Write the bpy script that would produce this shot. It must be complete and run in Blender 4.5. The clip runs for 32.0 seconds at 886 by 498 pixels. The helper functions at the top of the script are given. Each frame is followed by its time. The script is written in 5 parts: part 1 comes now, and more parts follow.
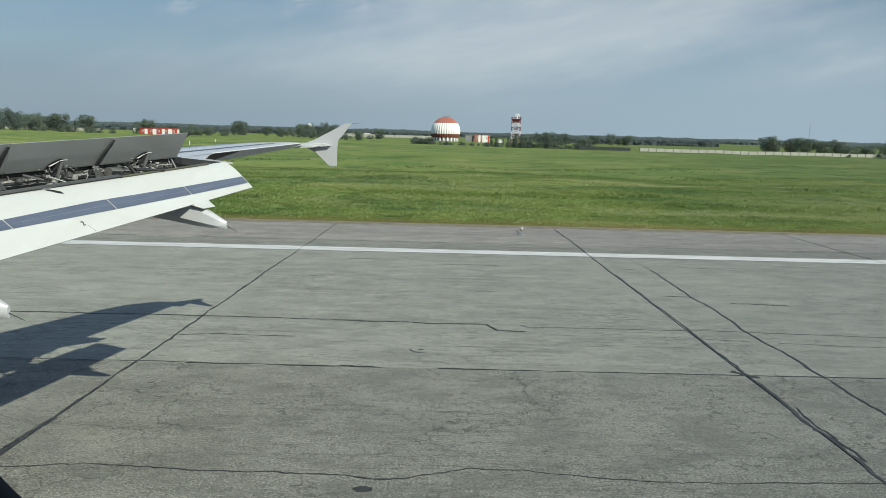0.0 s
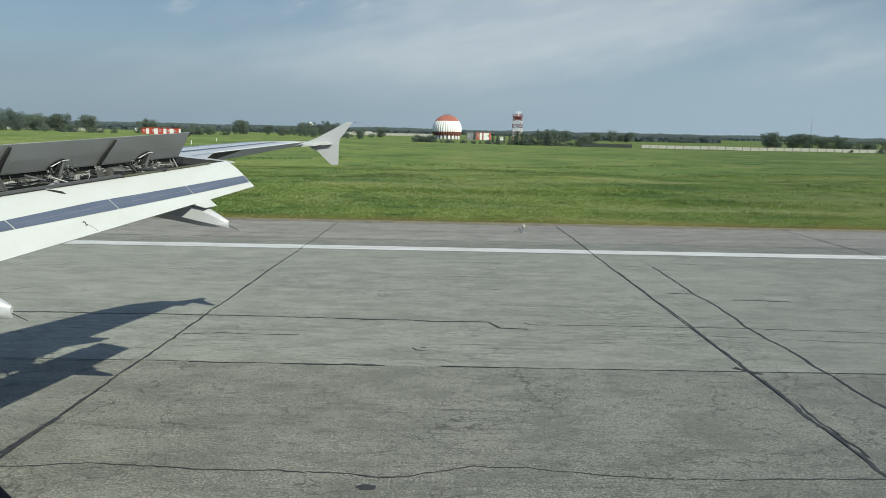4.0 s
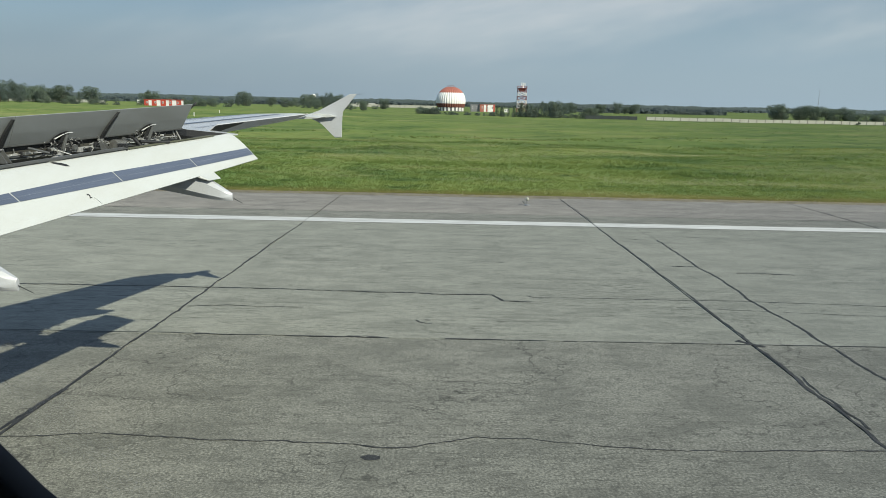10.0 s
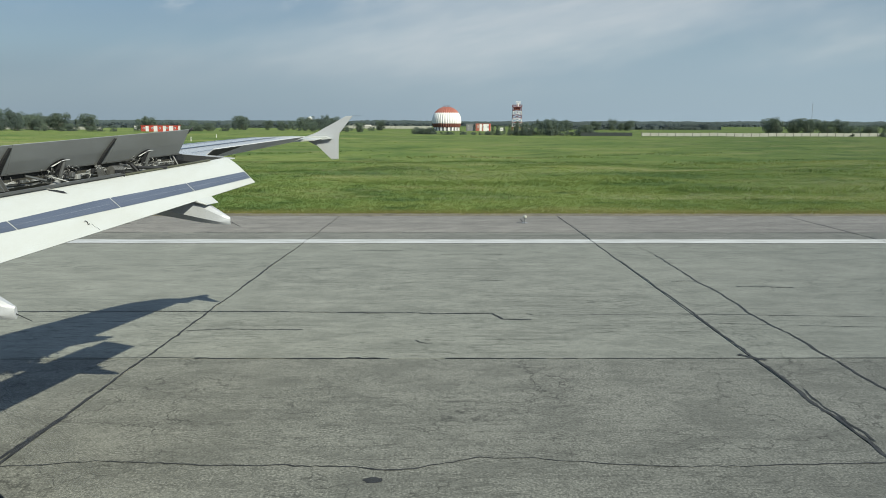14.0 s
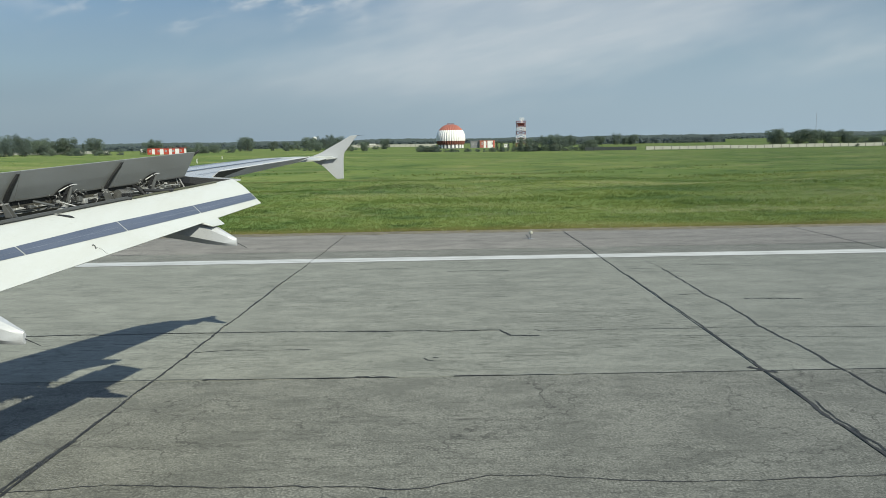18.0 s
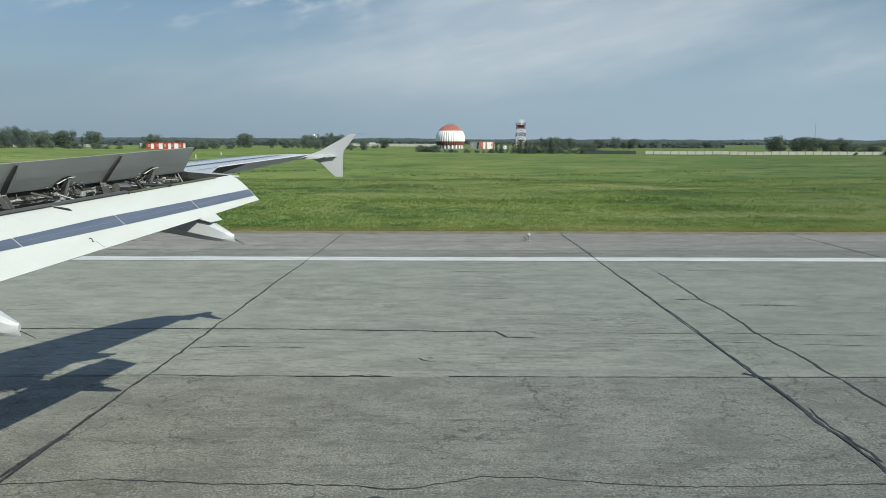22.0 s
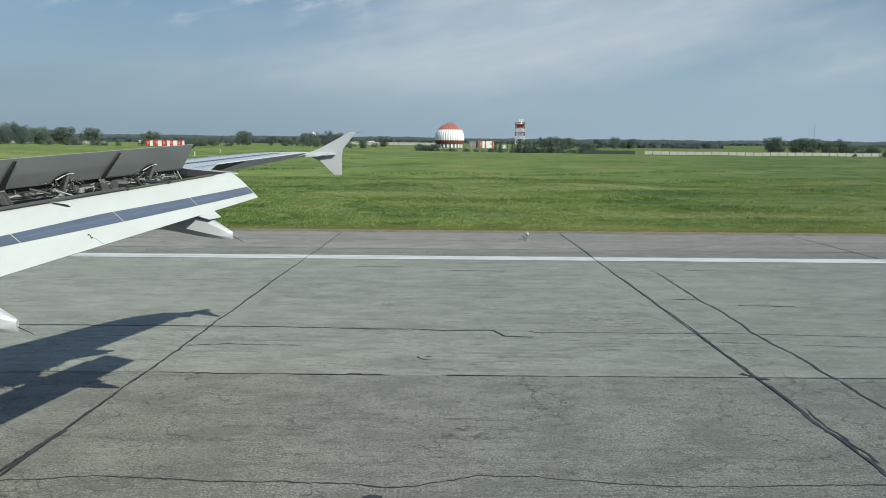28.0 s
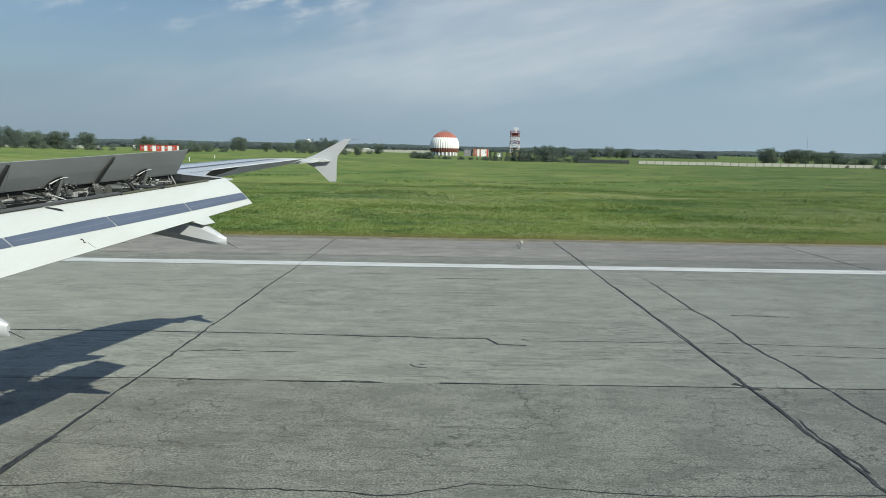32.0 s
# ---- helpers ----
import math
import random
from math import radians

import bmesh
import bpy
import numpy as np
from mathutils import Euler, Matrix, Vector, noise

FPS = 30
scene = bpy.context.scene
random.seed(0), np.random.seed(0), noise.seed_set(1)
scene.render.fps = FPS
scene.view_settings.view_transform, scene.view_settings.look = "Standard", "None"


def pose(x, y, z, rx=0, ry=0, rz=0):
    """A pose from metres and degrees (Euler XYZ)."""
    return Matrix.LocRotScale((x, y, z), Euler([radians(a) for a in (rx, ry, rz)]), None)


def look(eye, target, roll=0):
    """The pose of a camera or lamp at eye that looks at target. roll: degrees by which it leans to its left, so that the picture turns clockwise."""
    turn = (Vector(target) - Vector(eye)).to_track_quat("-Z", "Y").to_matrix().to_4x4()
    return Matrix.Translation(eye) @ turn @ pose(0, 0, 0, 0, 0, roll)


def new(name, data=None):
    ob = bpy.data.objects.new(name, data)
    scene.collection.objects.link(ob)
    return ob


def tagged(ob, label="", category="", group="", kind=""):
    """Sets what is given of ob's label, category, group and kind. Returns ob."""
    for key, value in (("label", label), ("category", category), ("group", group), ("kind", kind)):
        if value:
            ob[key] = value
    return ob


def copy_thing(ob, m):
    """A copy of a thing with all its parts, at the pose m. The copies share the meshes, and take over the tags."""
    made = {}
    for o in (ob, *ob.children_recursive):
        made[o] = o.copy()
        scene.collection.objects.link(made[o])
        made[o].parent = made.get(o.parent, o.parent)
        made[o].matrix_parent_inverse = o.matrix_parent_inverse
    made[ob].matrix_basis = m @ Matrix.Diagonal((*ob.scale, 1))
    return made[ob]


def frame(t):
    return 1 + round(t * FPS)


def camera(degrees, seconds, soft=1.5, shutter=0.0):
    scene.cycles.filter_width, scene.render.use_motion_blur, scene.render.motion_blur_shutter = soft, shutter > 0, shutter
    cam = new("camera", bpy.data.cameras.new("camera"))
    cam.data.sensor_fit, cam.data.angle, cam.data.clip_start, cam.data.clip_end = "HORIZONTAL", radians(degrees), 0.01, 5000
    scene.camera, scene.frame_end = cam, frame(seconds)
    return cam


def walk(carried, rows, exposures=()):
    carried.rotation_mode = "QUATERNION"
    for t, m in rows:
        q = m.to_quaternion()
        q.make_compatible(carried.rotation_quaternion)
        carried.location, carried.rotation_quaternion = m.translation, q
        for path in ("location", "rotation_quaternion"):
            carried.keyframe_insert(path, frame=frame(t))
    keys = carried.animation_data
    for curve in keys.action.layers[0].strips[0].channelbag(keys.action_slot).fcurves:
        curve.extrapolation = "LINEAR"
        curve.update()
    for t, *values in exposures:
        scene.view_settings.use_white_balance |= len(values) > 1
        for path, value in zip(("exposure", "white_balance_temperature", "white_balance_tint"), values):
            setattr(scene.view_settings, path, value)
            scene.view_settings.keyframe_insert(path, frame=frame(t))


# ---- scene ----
# ---------------------------------------------------------------- camera
# x: aft along the runway, y: away from the aircraft over the wing, z: up
EYE = (0.0, 0.0, 4.45)
PATH = [
    (0.0, -0.644, -8.402, -1.535, 0.000, -0.001, -0.005),
    (0.5, -0.796, -7.243, -2.026, 0.001, -0.001, -0.006),
    (1.0, -0.886, -8.780, -1.590, 0.004, 0.000, -0.005),
    (1.5, -0.949, -8.116, -1.778, 0.003, 0.000, -0.006),
    (2.0, -0.808, -8.197, -1.666, 0.003, -0.000, -0.006),
    (2.5, -0.964, -8.280, -1.400, 0.003, 0.001, -0.003),
    (3.0, -0.840, -8.205, -1.662, 0.002, -0.000, -0.002),
    (3.5, -0.698, -8.407, -1.443, 0.001, -0.000, -0.004),
    (5.5, -0.504, -8.674, -0.856, 0.001, -0.000, -0.004),
    (6.0, -0.623, -8.551, -0.656, -0.000, -0.000, -0.002),
    (6.5, -0.641, -9.599, -0.246, 0.001, 0.000, -0.002),
    (7.0, -0.576, -8.842, -0.647, 0.001, 0.000, -0.004),
    (7.5, -0.397, -8.740, 0.155, 0.001, -0.000, -0.003),
    (8.0, -0.535, -9.551, -0.530, 0.001, -0.000, -0.003),
    (8.5, -0.621, -9.168, -0.423, -0.001, -0.000, -0.001),
    (9.0, -0.593, -8.830, -0.306, 0.001, 0.000, 0.001),
    (9.5, -0.530, -8.846, -0.418, 0.002, 0.000, -0.001),
    (10.0, -0.256, -10.642, -1.213, -0.003, 0.000, -0.000),
    (10.2, 2.171, -10.013, -4.046, -0.004, -0.000, 0.000),
    (10.4, 2.762, -8.519, 0.164, -0.005, -0.001, 0.001),
    (10.5, 3.653, -8.479, 1.960, -0.006, -0.001, 0.002),
    (10.6, 7.105, -8.545, 2.232, -0.006, -0.001, 0.002),
    (10.7, 7.583, -8.523, 1.935, -0.007, -0.001, 0.003),
    (10.9, 8.074, -9.378, -1.754, -0.008, -0.002, 0.004),
    (11.0, 6.719, -9.418, 1.307, -0.008, -0.002, 0.004),
    (11.2, 6.811, -9.298, -0.037, -0.008, -0.003, 0.006),
    (11.5, 2.935, -9.646, -1.629, -0.007, -0.005, 0.008),
    (12.0, 0.707, -8.228, 1.171, -0.001, -0.001, 0.001),
    (12.5, 0.009, -7.064, 0.791, 0.001, -0.000, 0.003),
    (13.0, -0.480, -7.570, 0.047, 0.000, 0.001, 0.003),
    (13.5, -0.511, -9.543, -0.138, 0.001, 0.000, 0.001),
    (14.0, -0.562, -9.166, -0.090, 0.000, 0.001, 0.000),
    (14.5, -0.534, -7.994, -0.033, 0.002, 0.002, 0.001),
    (16.5, -0.344, -7.923, -0.045, 0.001, 0.001, 0.000),
    (17.0, -0.345, -8.521, 0.292, -0.001, 0.002, 0.001),
    (17.5, -0.410, -8.789, 0.703, -0.000, 0.002, 0.001),
    (18.0, -0.241, -7.862, 1.008, 0.001, 0.000, 0.003),
    (18.5, 0.137, -8.349, 1.733, -0.001, -0.002, 0.003),
    (19.0, -0.072, -8.073, 1.663, -0.000, -0.002, 0.002),
    (19.5, -0.062, -8.078, 1.659, -0.000, 0.001, 0.003),
    (20.0, -0.041, -6.826, 1.982, -0.002, -0.002, 0.004),
    (20.5, -0.021, -6.494, 1.588, 0.001, -0.000, 0.004),
    (21.0, 0.026, -7.452, 1.345, 0.000, -0.000, 0.001),
    (21.5, -0.311, -8.015, 0.058, 0.002, 0.002, 0.001),
    (22.0, -0.278, -7.838, -0.172, -0.000, 0.000, 0.004),
    (22.5, -0.274, -7.850, -0.114, -0.000, -0.000, 0.002),
    (23.0, -0.684, -6.878, -0.145, 0.002, 0.001, 0.002),
    (23.5, -0.254, -8.402, -0.176, -0.001, 0.000, -0.000),
    (24.0, -0.269, -9.244, -0.057, 0.001, -0.000, -0.000),
    (24.5, -0.359, -9.090, 0.084, 0.002, 0.002, 0.003),
    (25.0, -0.312, -8.595, 0.069, 0.003, 0.001, 0.003),
    (25.5, -0.126, -8.859, -0.395, 0.000, 0.000, 0.001),
    (27.5, -0.427, -7.495, -0.583, -0.003, -0.002, 0.002),
    (28.0, -0.338, -7.922, -0.537, -0.002, 0.000, 0.001),
    (28.5, -0.353, -7.625, -0.449, 0.001, 0.001, -0.000),
    (29.0, -0.448, -7.665, -0.336, -0.001, 0.000, -0.001),
    (29.5, -0.374, -7.662, -0.344, 0.000, 0.001, -0.001),
    (30.0, -0.382, -7.001, -0.003, -0.001, 0.000, -0.001),
    (30.5, -0.372, -6.561, -0.223, -0.002, -0.000, -0.001),
    (31.0, -0.441, -6.282, -0.174, -0.002, 0.000, 0.002),
    (31.5, -0.548, -6.409, -0.887, -0.002, -0.001, -0.000),
    (32.0, -0.723, -7.332, -1.065, -0.003, -0.000, -0.001),
]
cam = camera(60.8, 32.0, soft=0.9)
walk(cam, [(t, pose(EYE[0] + dx, EYE[1] + dy, EYE[2] + dz, 90 + pitch, roll, yaw))
           for t, yaw, pitch, roll, dx, dy, dz in PATH],
     [(0, 0.45, 6590, 10), (1, 0.45, 6630, 10), (3, 0.45, 6590, 10), (7, 0.45, 6590, 10), (9, 0.45, 6680, 10), (10, 0.45, 6710, 10), (12, 0.45, 6650, 10), (14, 0.45, 6670, 10),
      (18, 0.45, 6630, 10), (20, 0.45, 6580, 10), (23, 0.45, 6430, 10), (30, 0.45, 6420, 10), (32, 0.45, 6470, 10)])

# ---------------------------------------------------------------- light
SUN_WAY = Vector((0.945, -0.955, 1.0)).normalized()
sun_data = bpy.data.lights.new("sun", "SUN")
sun_data.energy, sun_data.angle, sun_data.color = 4.05, radians(0.53), (1.0, 0.930, 0.785)
sun = new("sun", sun_data)
sun.matrix_world = look(SUN_WAY * 60, (0, 0, 0))

world = bpy.data.worlds.new("sky")
scene.world = world
world.use_nodes = True
wt = world.node_tree
wt.nodes.clear()


def wnode(kind, **values):
    n = wt.nodes.new(kind)
    for k, v in values.items():
        n.inputs[k].default_value = v
    return n


sky = wt.nodes.new("ShaderNodeTexSky")
sky.sky_type, sky.sun_disc = "NISHITA", False
sky.sun_elevation, sky.sun_rotation = math.asin(SUN_WAY.z), math.atan2(SUN_WAY.x, SUN_WAY.y)
sky.air_density, sky.dust_density, sky.ozone_density, sky.altitude = 1.0, 0.1, 3.0, 100
coord = wt.nodes.new("ShaderNodeTexCoord")
split = wt.nodes.new("ShaderNodeSeparateXYZ")
wt.links.new(coord.outputs["Generated"], split.inputs[0])


def wmath(op, a, b=0.0, clamp=False):
    n = wt.nodes.new("ShaderNodeMath")
    n.operation, n.use_clamp = op, clamp
    for slot, v in zip(n.inputs, (a, b)):
        if isinstance(v, (int, float)):
            slot.default_value = v
        else:
            wt.links.new(v, slot)
    return n.outputs[0]


def wramp(value, *stops):
    n = wt.nodes.new("ShaderNodeValToRGB")
    el = n.color_ramp.elements
    while len(el) < len(stops):
        el.new(0.5)
    for e, (p, v) in zip(el, stops):
        e.position, e.color = p, (v, v, v, 1)
    n.color_ramp.interpolation = "EASE"
    wt.links.new(value, n.inputs[0])
    return n.outputs[0]


# thin high clouds in the sky colour, placed to fit the camera's view
far_y = wmath("ADD", wmath("ABSOLUTE", split.outputs[1]), 0.06)
cu = wmath("DIVIDE", split.outputs[0], far_y)
cv = wmath("DIVIDE", split.outputs[2], far_y)
lean = wmath("ADD", cv, wmath("MULTIPLY", cu, -0.22))


def wnoise(x, y, detail, rough, seed):
    c = wt.nodes.new("ShaderNodeCombineXYZ")
    wt.links.new(x, c.inputs[0]), wt.links.new(y, c.inputs[1])
    c.inputs[2].default_value = seed
    n = wnode("ShaderNodeTexNoise", Scale=1.0, Detail=detail, Roughness=rough)
    wt.links.new(c.outputs[0], n.inputs["Vector"])
    return n.outputs["Fac"]


bank = wmath("MULTIPLY", wramp(wmath("ADD", lean, 0.12), (0.12, 0.0), (0.24, 1.0)), wramp(wmath("ADD", cu, 0.5), (0.30, 0.0), (0.62, 1.0)))
broad = wnoise(wmath("MULTIPLY", cu, 2.6), wmath("MULTIPLY", lean, 9.0), 5, 0.52, 3.7)
broad = wramp(wmath("ADD", broad, wmath("MULTIPLY", bank, 0.30)), (0.42, 0.0), (0.80, 1.0))
wisps = wramp(wnoise(wmath("MULTIPLY", cu, 7.0), wmath("MULTIPLY", lean, 34.0), 6, 0.62, 8.1), (0.34, 0.7), (0.72, 1.0))
high = wramp(cv, (0.02, 0.15), (0.10, 1.0), (0.4, 0.95), (0.9, 0.6))
cover = wmath("MULTIPLY", wmath("MULTIPLY", broad, wisps), wmath("MULTIPLY", high, wramp(wmath("ADD", cu, 0.5), (0.05, 0.45), (0.5, 1.0))))
puffs = wramp(wnoise(wmath("MULTIPLY", cu, 9.0), wmath("MULTIPLY", wmath("ADD", cv, wmath("MULTIPLY", cu, -0.2)), 24.0), 7, 0.62, 1.3), (0.46, 0.0), (0.66, 1.0))
puff_zone = wmath("MULTIPLY", wramp(cv, (0.125, 0.0), (0.165, 1.0)), wramp(wmath("ABSOLUTE", wmath("ADD", cu, 0.27)), (0.10, 1.0), (0.27, 0.0)))
cover = wmath("ADD", wmath("MULTIPLY", cover, 0.62), wmath("MULTIPLY", wmath("MULTIPLY", puffs, puff_zone), 0.7), clamp=True)
mix = wt.nodes.new("ShaderNodeMix")
mix.data_type = "RGBA"
wt.links.new(cover, mix.inputs["Factor"])
mix.inputs["B"].default_value = (9.5, 9.6, 10.0, 1)
# pale veil of haze low over the horizon, a little lighter towards the sun's side
veil = wt.nodes.new("ShaderNodeMix")
veil.data_type = "RGBA"
tone = wt.nodes.new("ShaderNodeMix")
tone.data_type = "RGBA"
wt.links.new(wramp(wmath("ADD", wmath("MULTIPLY", cu, 0.8), 0.5), (0.1, 0.0), (0.9, 1.0)), tone.inputs["Factor"])
tone.inputs["A"].default_value, tone.inputs["B"].default_value = (3.65, 4.72, 5.85, 1), (4.85, 6.18, 7.5, 1)
wt.links.new(wramp(cv, (0.0, 0.97), (0.06, 0.88), (0.12, 0.58), (0.20, 0.16)), veil.inputs["Factor"])
wt.links.new(sky.outputs[0], veil.inputs["A"])
wt.links.new(tone.outputs["Result"], veil.inputs["B"])
wt.links.new(veil.outputs["Result"], mix.inputs["A"])
back = wnode("ShaderNodeBackground", Strength=0.055)
# upper sky above the view, tinted and brightened bluish to fill the shadows
upper = wt.nodes.new("ShaderNodeMix")
upper.data_type = "RGBA"
wt.links.new(wmath("MULTIPLY", wramp(cv, (0.24, 0.0), (0.62, 1.0)), 0.60), upper.inputs["Factor"])
wt.links.new(mix.outputs["Result"], upper.inputs["A"])
upper.inputs["B"].default_value = (4.7, 6.8, 11.2, 1)
wt.links.new(upper.outputs["Result"], back.inputs["Color"])
wout = wt.nodes.new("ShaderNodeOutputWorld")
wt.links.new(back.outputs[0], wout.inputs[0])

# ---------------------------------------------------------------- materials


class Shader:
    """A small builder of node materials on world or object places."""

    def __init__(self, name, rough=0.6, metal=0.0, local=False):
        self.m = bpy.data.materials.new(name)
        self.m.use_nodes = True
        self.t = self.m.node_tree
        self.p = self.t.nodes["Principled BSDF"]
        self.p.inputs["Roughness"].default_value = rough
        self.p.inputs["Metallic"].default_value = metal
        if local:
            self.place = self.t.nodes.new("ShaderNodeTexCoord").outputs["Object"]
        else:
            self.place = self.t.nodes.new("ShaderNodeNewGeometry").outputs["Position"]

    def scaled(self, sx, sy, sz):
        n = self.t.nodes.new("ShaderNodeMapping")
        n.inputs["Scale"].default_value = (sx, sy, sz)
        self.t.links.new(self.place, n.inputs["Vector"])
        return n.outputs[0]

    def noise(self, scale, detail=4, rough=0.6, stretch=(1, 1, 1)):
        n = self.t.nodes.new("ShaderNodeTexNoise")
        n.inputs["Scale"].default_value, n.inputs["Detail"].default_value = scale, detail
        n.inputs["Roughness"].default_value = rough
        self.t.links.new(self.scaled(*stretch), n.inputs["Vector"])
        return n.outputs["Fac"]

    def cracks(self, scale, stretch=(1, 1, 1)):
        n = self.t.nodes.new("ShaderNodeTexVoronoi")
        n.feature = "DISTANCE_TO_EDGE"
        n.inputs["Scale"].default_value = scale
        bend = self.t.nodes.new("ShaderNodeVectorMath")
        bend.operation = "ADD"
        w = self.t.nodes.new("ShaderNodeTexNoise")
        w.inputs["Scale"].default_value, w.inputs["Detail"].default_value = scale * 2.2, 4
        self.t.links.new(self.place, w.inputs["Vector"])
        sc = self.t.nodes.new("ShaderNodeVectorMath")
        sc.operation = "SCALE"
        sc.inputs["Scale"].default_value = 0.7 / scale
        self.t.links.new(w.outputs["Color"], sc.inputs[0])
        self.t.links.new(self.scaled(*stretch), bend.inputs[0])
        self.t.links.new(sc.outputs[0], bend.inputs[1])
        self.t.links.new(bend.outputs[0], n.inputs["Vector"])
        return n.outputs["Distance"]

    def ramp(self, value, *stops):
        n = self.t.nodes.new("ShaderNodeValToRGB")
        el = n.color_ramp.elements
        while len(el) < len(stops):
            el.new(0.5)
        for e, (p, c) in zip(el, stops):
            e.position, e.color = p, (*c, 1) if isinstance(c, tuple) else (c, c, c, 1)
        self.t.links.new(value, n.inputs[0])
        return n.outputs[0]

    def math(self, op, a, b, clamp=False):
        n = self.t.nodes.new("ShaderNodeMath")
        n.operation, n.use_clamp = op, clamp
        for slot, v in zip(n.inputs, (a, b)):
            if isinstance(v, (int, float)):
                slot.default_value = v
            else:
                self.t.links.new(v, slot)
        return n.outputs[0]

    def mix(self, fac, a, b, how="MIX"):
        n = self.t.nodes.new("ShaderNodeMix")
        n.data_type, n.blend_type = "RGBA", how
        for key, v in (("Factor", fac), ("A", a), ("B", b)):
            if isinstance(v, tuple):
                n.inputs[key].default_value = (*v, 1)
            elif isinstance(v, (int, float)):
                n.inputs[key].default_value = v
            else:
                self.t.links.new(v, n.inputs[key])
        return n.outputs["Result"]

    def chance(self, lo, hi):
        n = self.t.nodes.new("ShaderNodeObjectInfo")
        return self.ramp(n.outputs["Random"], (0.0, lo), (1.0, hi))

    def island(self, lo, hi):
        n = self.t.nodes.new("ShaderNodeNewGeometry")
        return self.ramp(n.outputs["Random Per Island"], (0.0, lo), (1.0, hi))

    def axis(self, i):
        n = self.t.nodes.new("ShaderNodeSeparateXYZ")
        self.t.links.new(self.place, n.inputs[0])
        return n.outputs[i]

    def color(self, c):
        if isinstance(c, tuple):
            self.p.inputs["Base Color"].default_value = (*c, 1)
        else:
            self.t.links.new(c, self.p.inputs["Base Color"])
        return self

    def rough(self, v):
        self.t.links.new(v, self.p.inputs["Roughness"])
        return self

    def bump(self, height, distance, strength=1.0):
        n = self.t.nodes.new("ShaderNodeBump")
        n.inputs["Distance"].default_value, n.inputs["Strength"].default_value = distance, strength
        self.t.links.new(height, n.inputs["Height"])
        self.t.links.new(n.outputs[0], self.p.inputs["Normal"])
        return self


def painted(name, c, dirt=0.12, rough=0.4, scale=3.0, metal=0.0):
    """Paint with faint stains and streaks."""
    s = Shader(name, rough, metal)
    a = s.noise(scale, 5, 0.65, (1.0, 0.35, 1.0))
    b = s.noise(scale * 14, 3, 0.6)
    dark = tuple(v * (1 - dirt) * k for v, k in zip(c, (1.0, 0.985, 0.95)))
    col = s.mix(s.ramp(a, (0.35, 0.0), (0.7, 1.0)), dark, c)
    col = s.mix(s.ramp(b, (0.62, 0.0), (0.8, dirt)), col, tuple(v * 0.6 for v in c))
    s.color(col).rough(s.ramp(b, (0.3, rough - 0.08), (0.8, rough + 0.15)))
    return s.m


def asphalt(name, lo, hi, streak, crack=0.0, coarse=0.6, size=26, torn=0.9):
    """Worn paving: coarse grain, streaks along the runway, fine cracks."""
    s = Shader(name, 0.9)
    s.p.inputs["Diffuse Roughness"].default_value = 0.5
    s.p.inputs["Specular IOR Level"].default_value = 0.3
    broad = s.noise(0.12, 4, 0.6, (0.35, 1, 1))
    col = s.mix(s.ramp(broad, (0.32, 0.0), (0.68, 1.0)), lo, hi)
    grain = s.noise(size, 2, 0.8)
    grit = s.noise(7, 4, 0.8)
    col = s.mix(s.ramp(grain, (0.36, coarse), (0.50, 0.0)), col, tuple(v * 0.40 for v in lo))
    col = s.mix(s.ramp(grain, (0.54, 0.0), (0.66, coarse * 0.8)), col, tuple(min(1, v * 1.75) for v in hi))
    col = s.mix(s.ramp(grit, (0.40, coarse * 0.7), (0.50, 0.0)), col, tuple(v * 0.52 for v in lo))
    col = s.mix(s.ramp(grit, (0.56, 0.0), (0.66, coarse * 0.4)), col, tuple(v * 1.35 for v in hi))
    mottle = s.noise(1.3, 5, 0.7, (0.6, 1, 1))
    col = s.mix(s.ramp(mottle, (0.40, 0.45), (0.52, 0.0)), col, tuple(v * 0.66 for v in lo))
    col = s.mix(s.ramp(mottle, (0.55, 0.0), (0.70, 0.35)), col, tuple(v * 1.3 for v in hi))
    lines = s.noise(1.0, 6, 0.74, (0.16, 4.2, 1))
    zone = s.noise(0.16, 3, 0.6, (0.5, 1, 1))
    f = s.math("MULTIPLY", s.ramp(lines, (0.54, 0.0), (0.66, streak)), s.ramp(zone, (0.40, 0.25), (0.62, 1.0)))
    col = s.mix(f, col, tuple(v * 0.42 for v in lo))
    short = s.noise(1.0, 5, 0.78, (1.7, 11.0, 1))
    f = s.math("MULTIPLY", s.ramp(short, (0.56, 0.0), (0.62, torn)), s.ramp(zone, (0.42, 0.12), (0.54, 1.0)))
    col = s.mix(f, col, tuple(v * 0.30 for v in lo))
    if crack:
        d = s.cracks(0.85, (0.7, 1, 1))
        where = s.ramp(s.noise(0.22, 4, 0.65), (0.44, 0.0), (0.54, crack))
        f = s.math("MULTIPLY", s.ramp(d, (0.0, 1.0), (0.016, 0.0)), where)
        col = s.mix(f, col, tuple(v * 0.3 for v in lo))
    col = s.mix(1.0, col, s.chance(0.95, 1.05), "MULTIPLY")
    s.color(col)
    s.bump(grain, 0.006, 0.5)
    return s.m


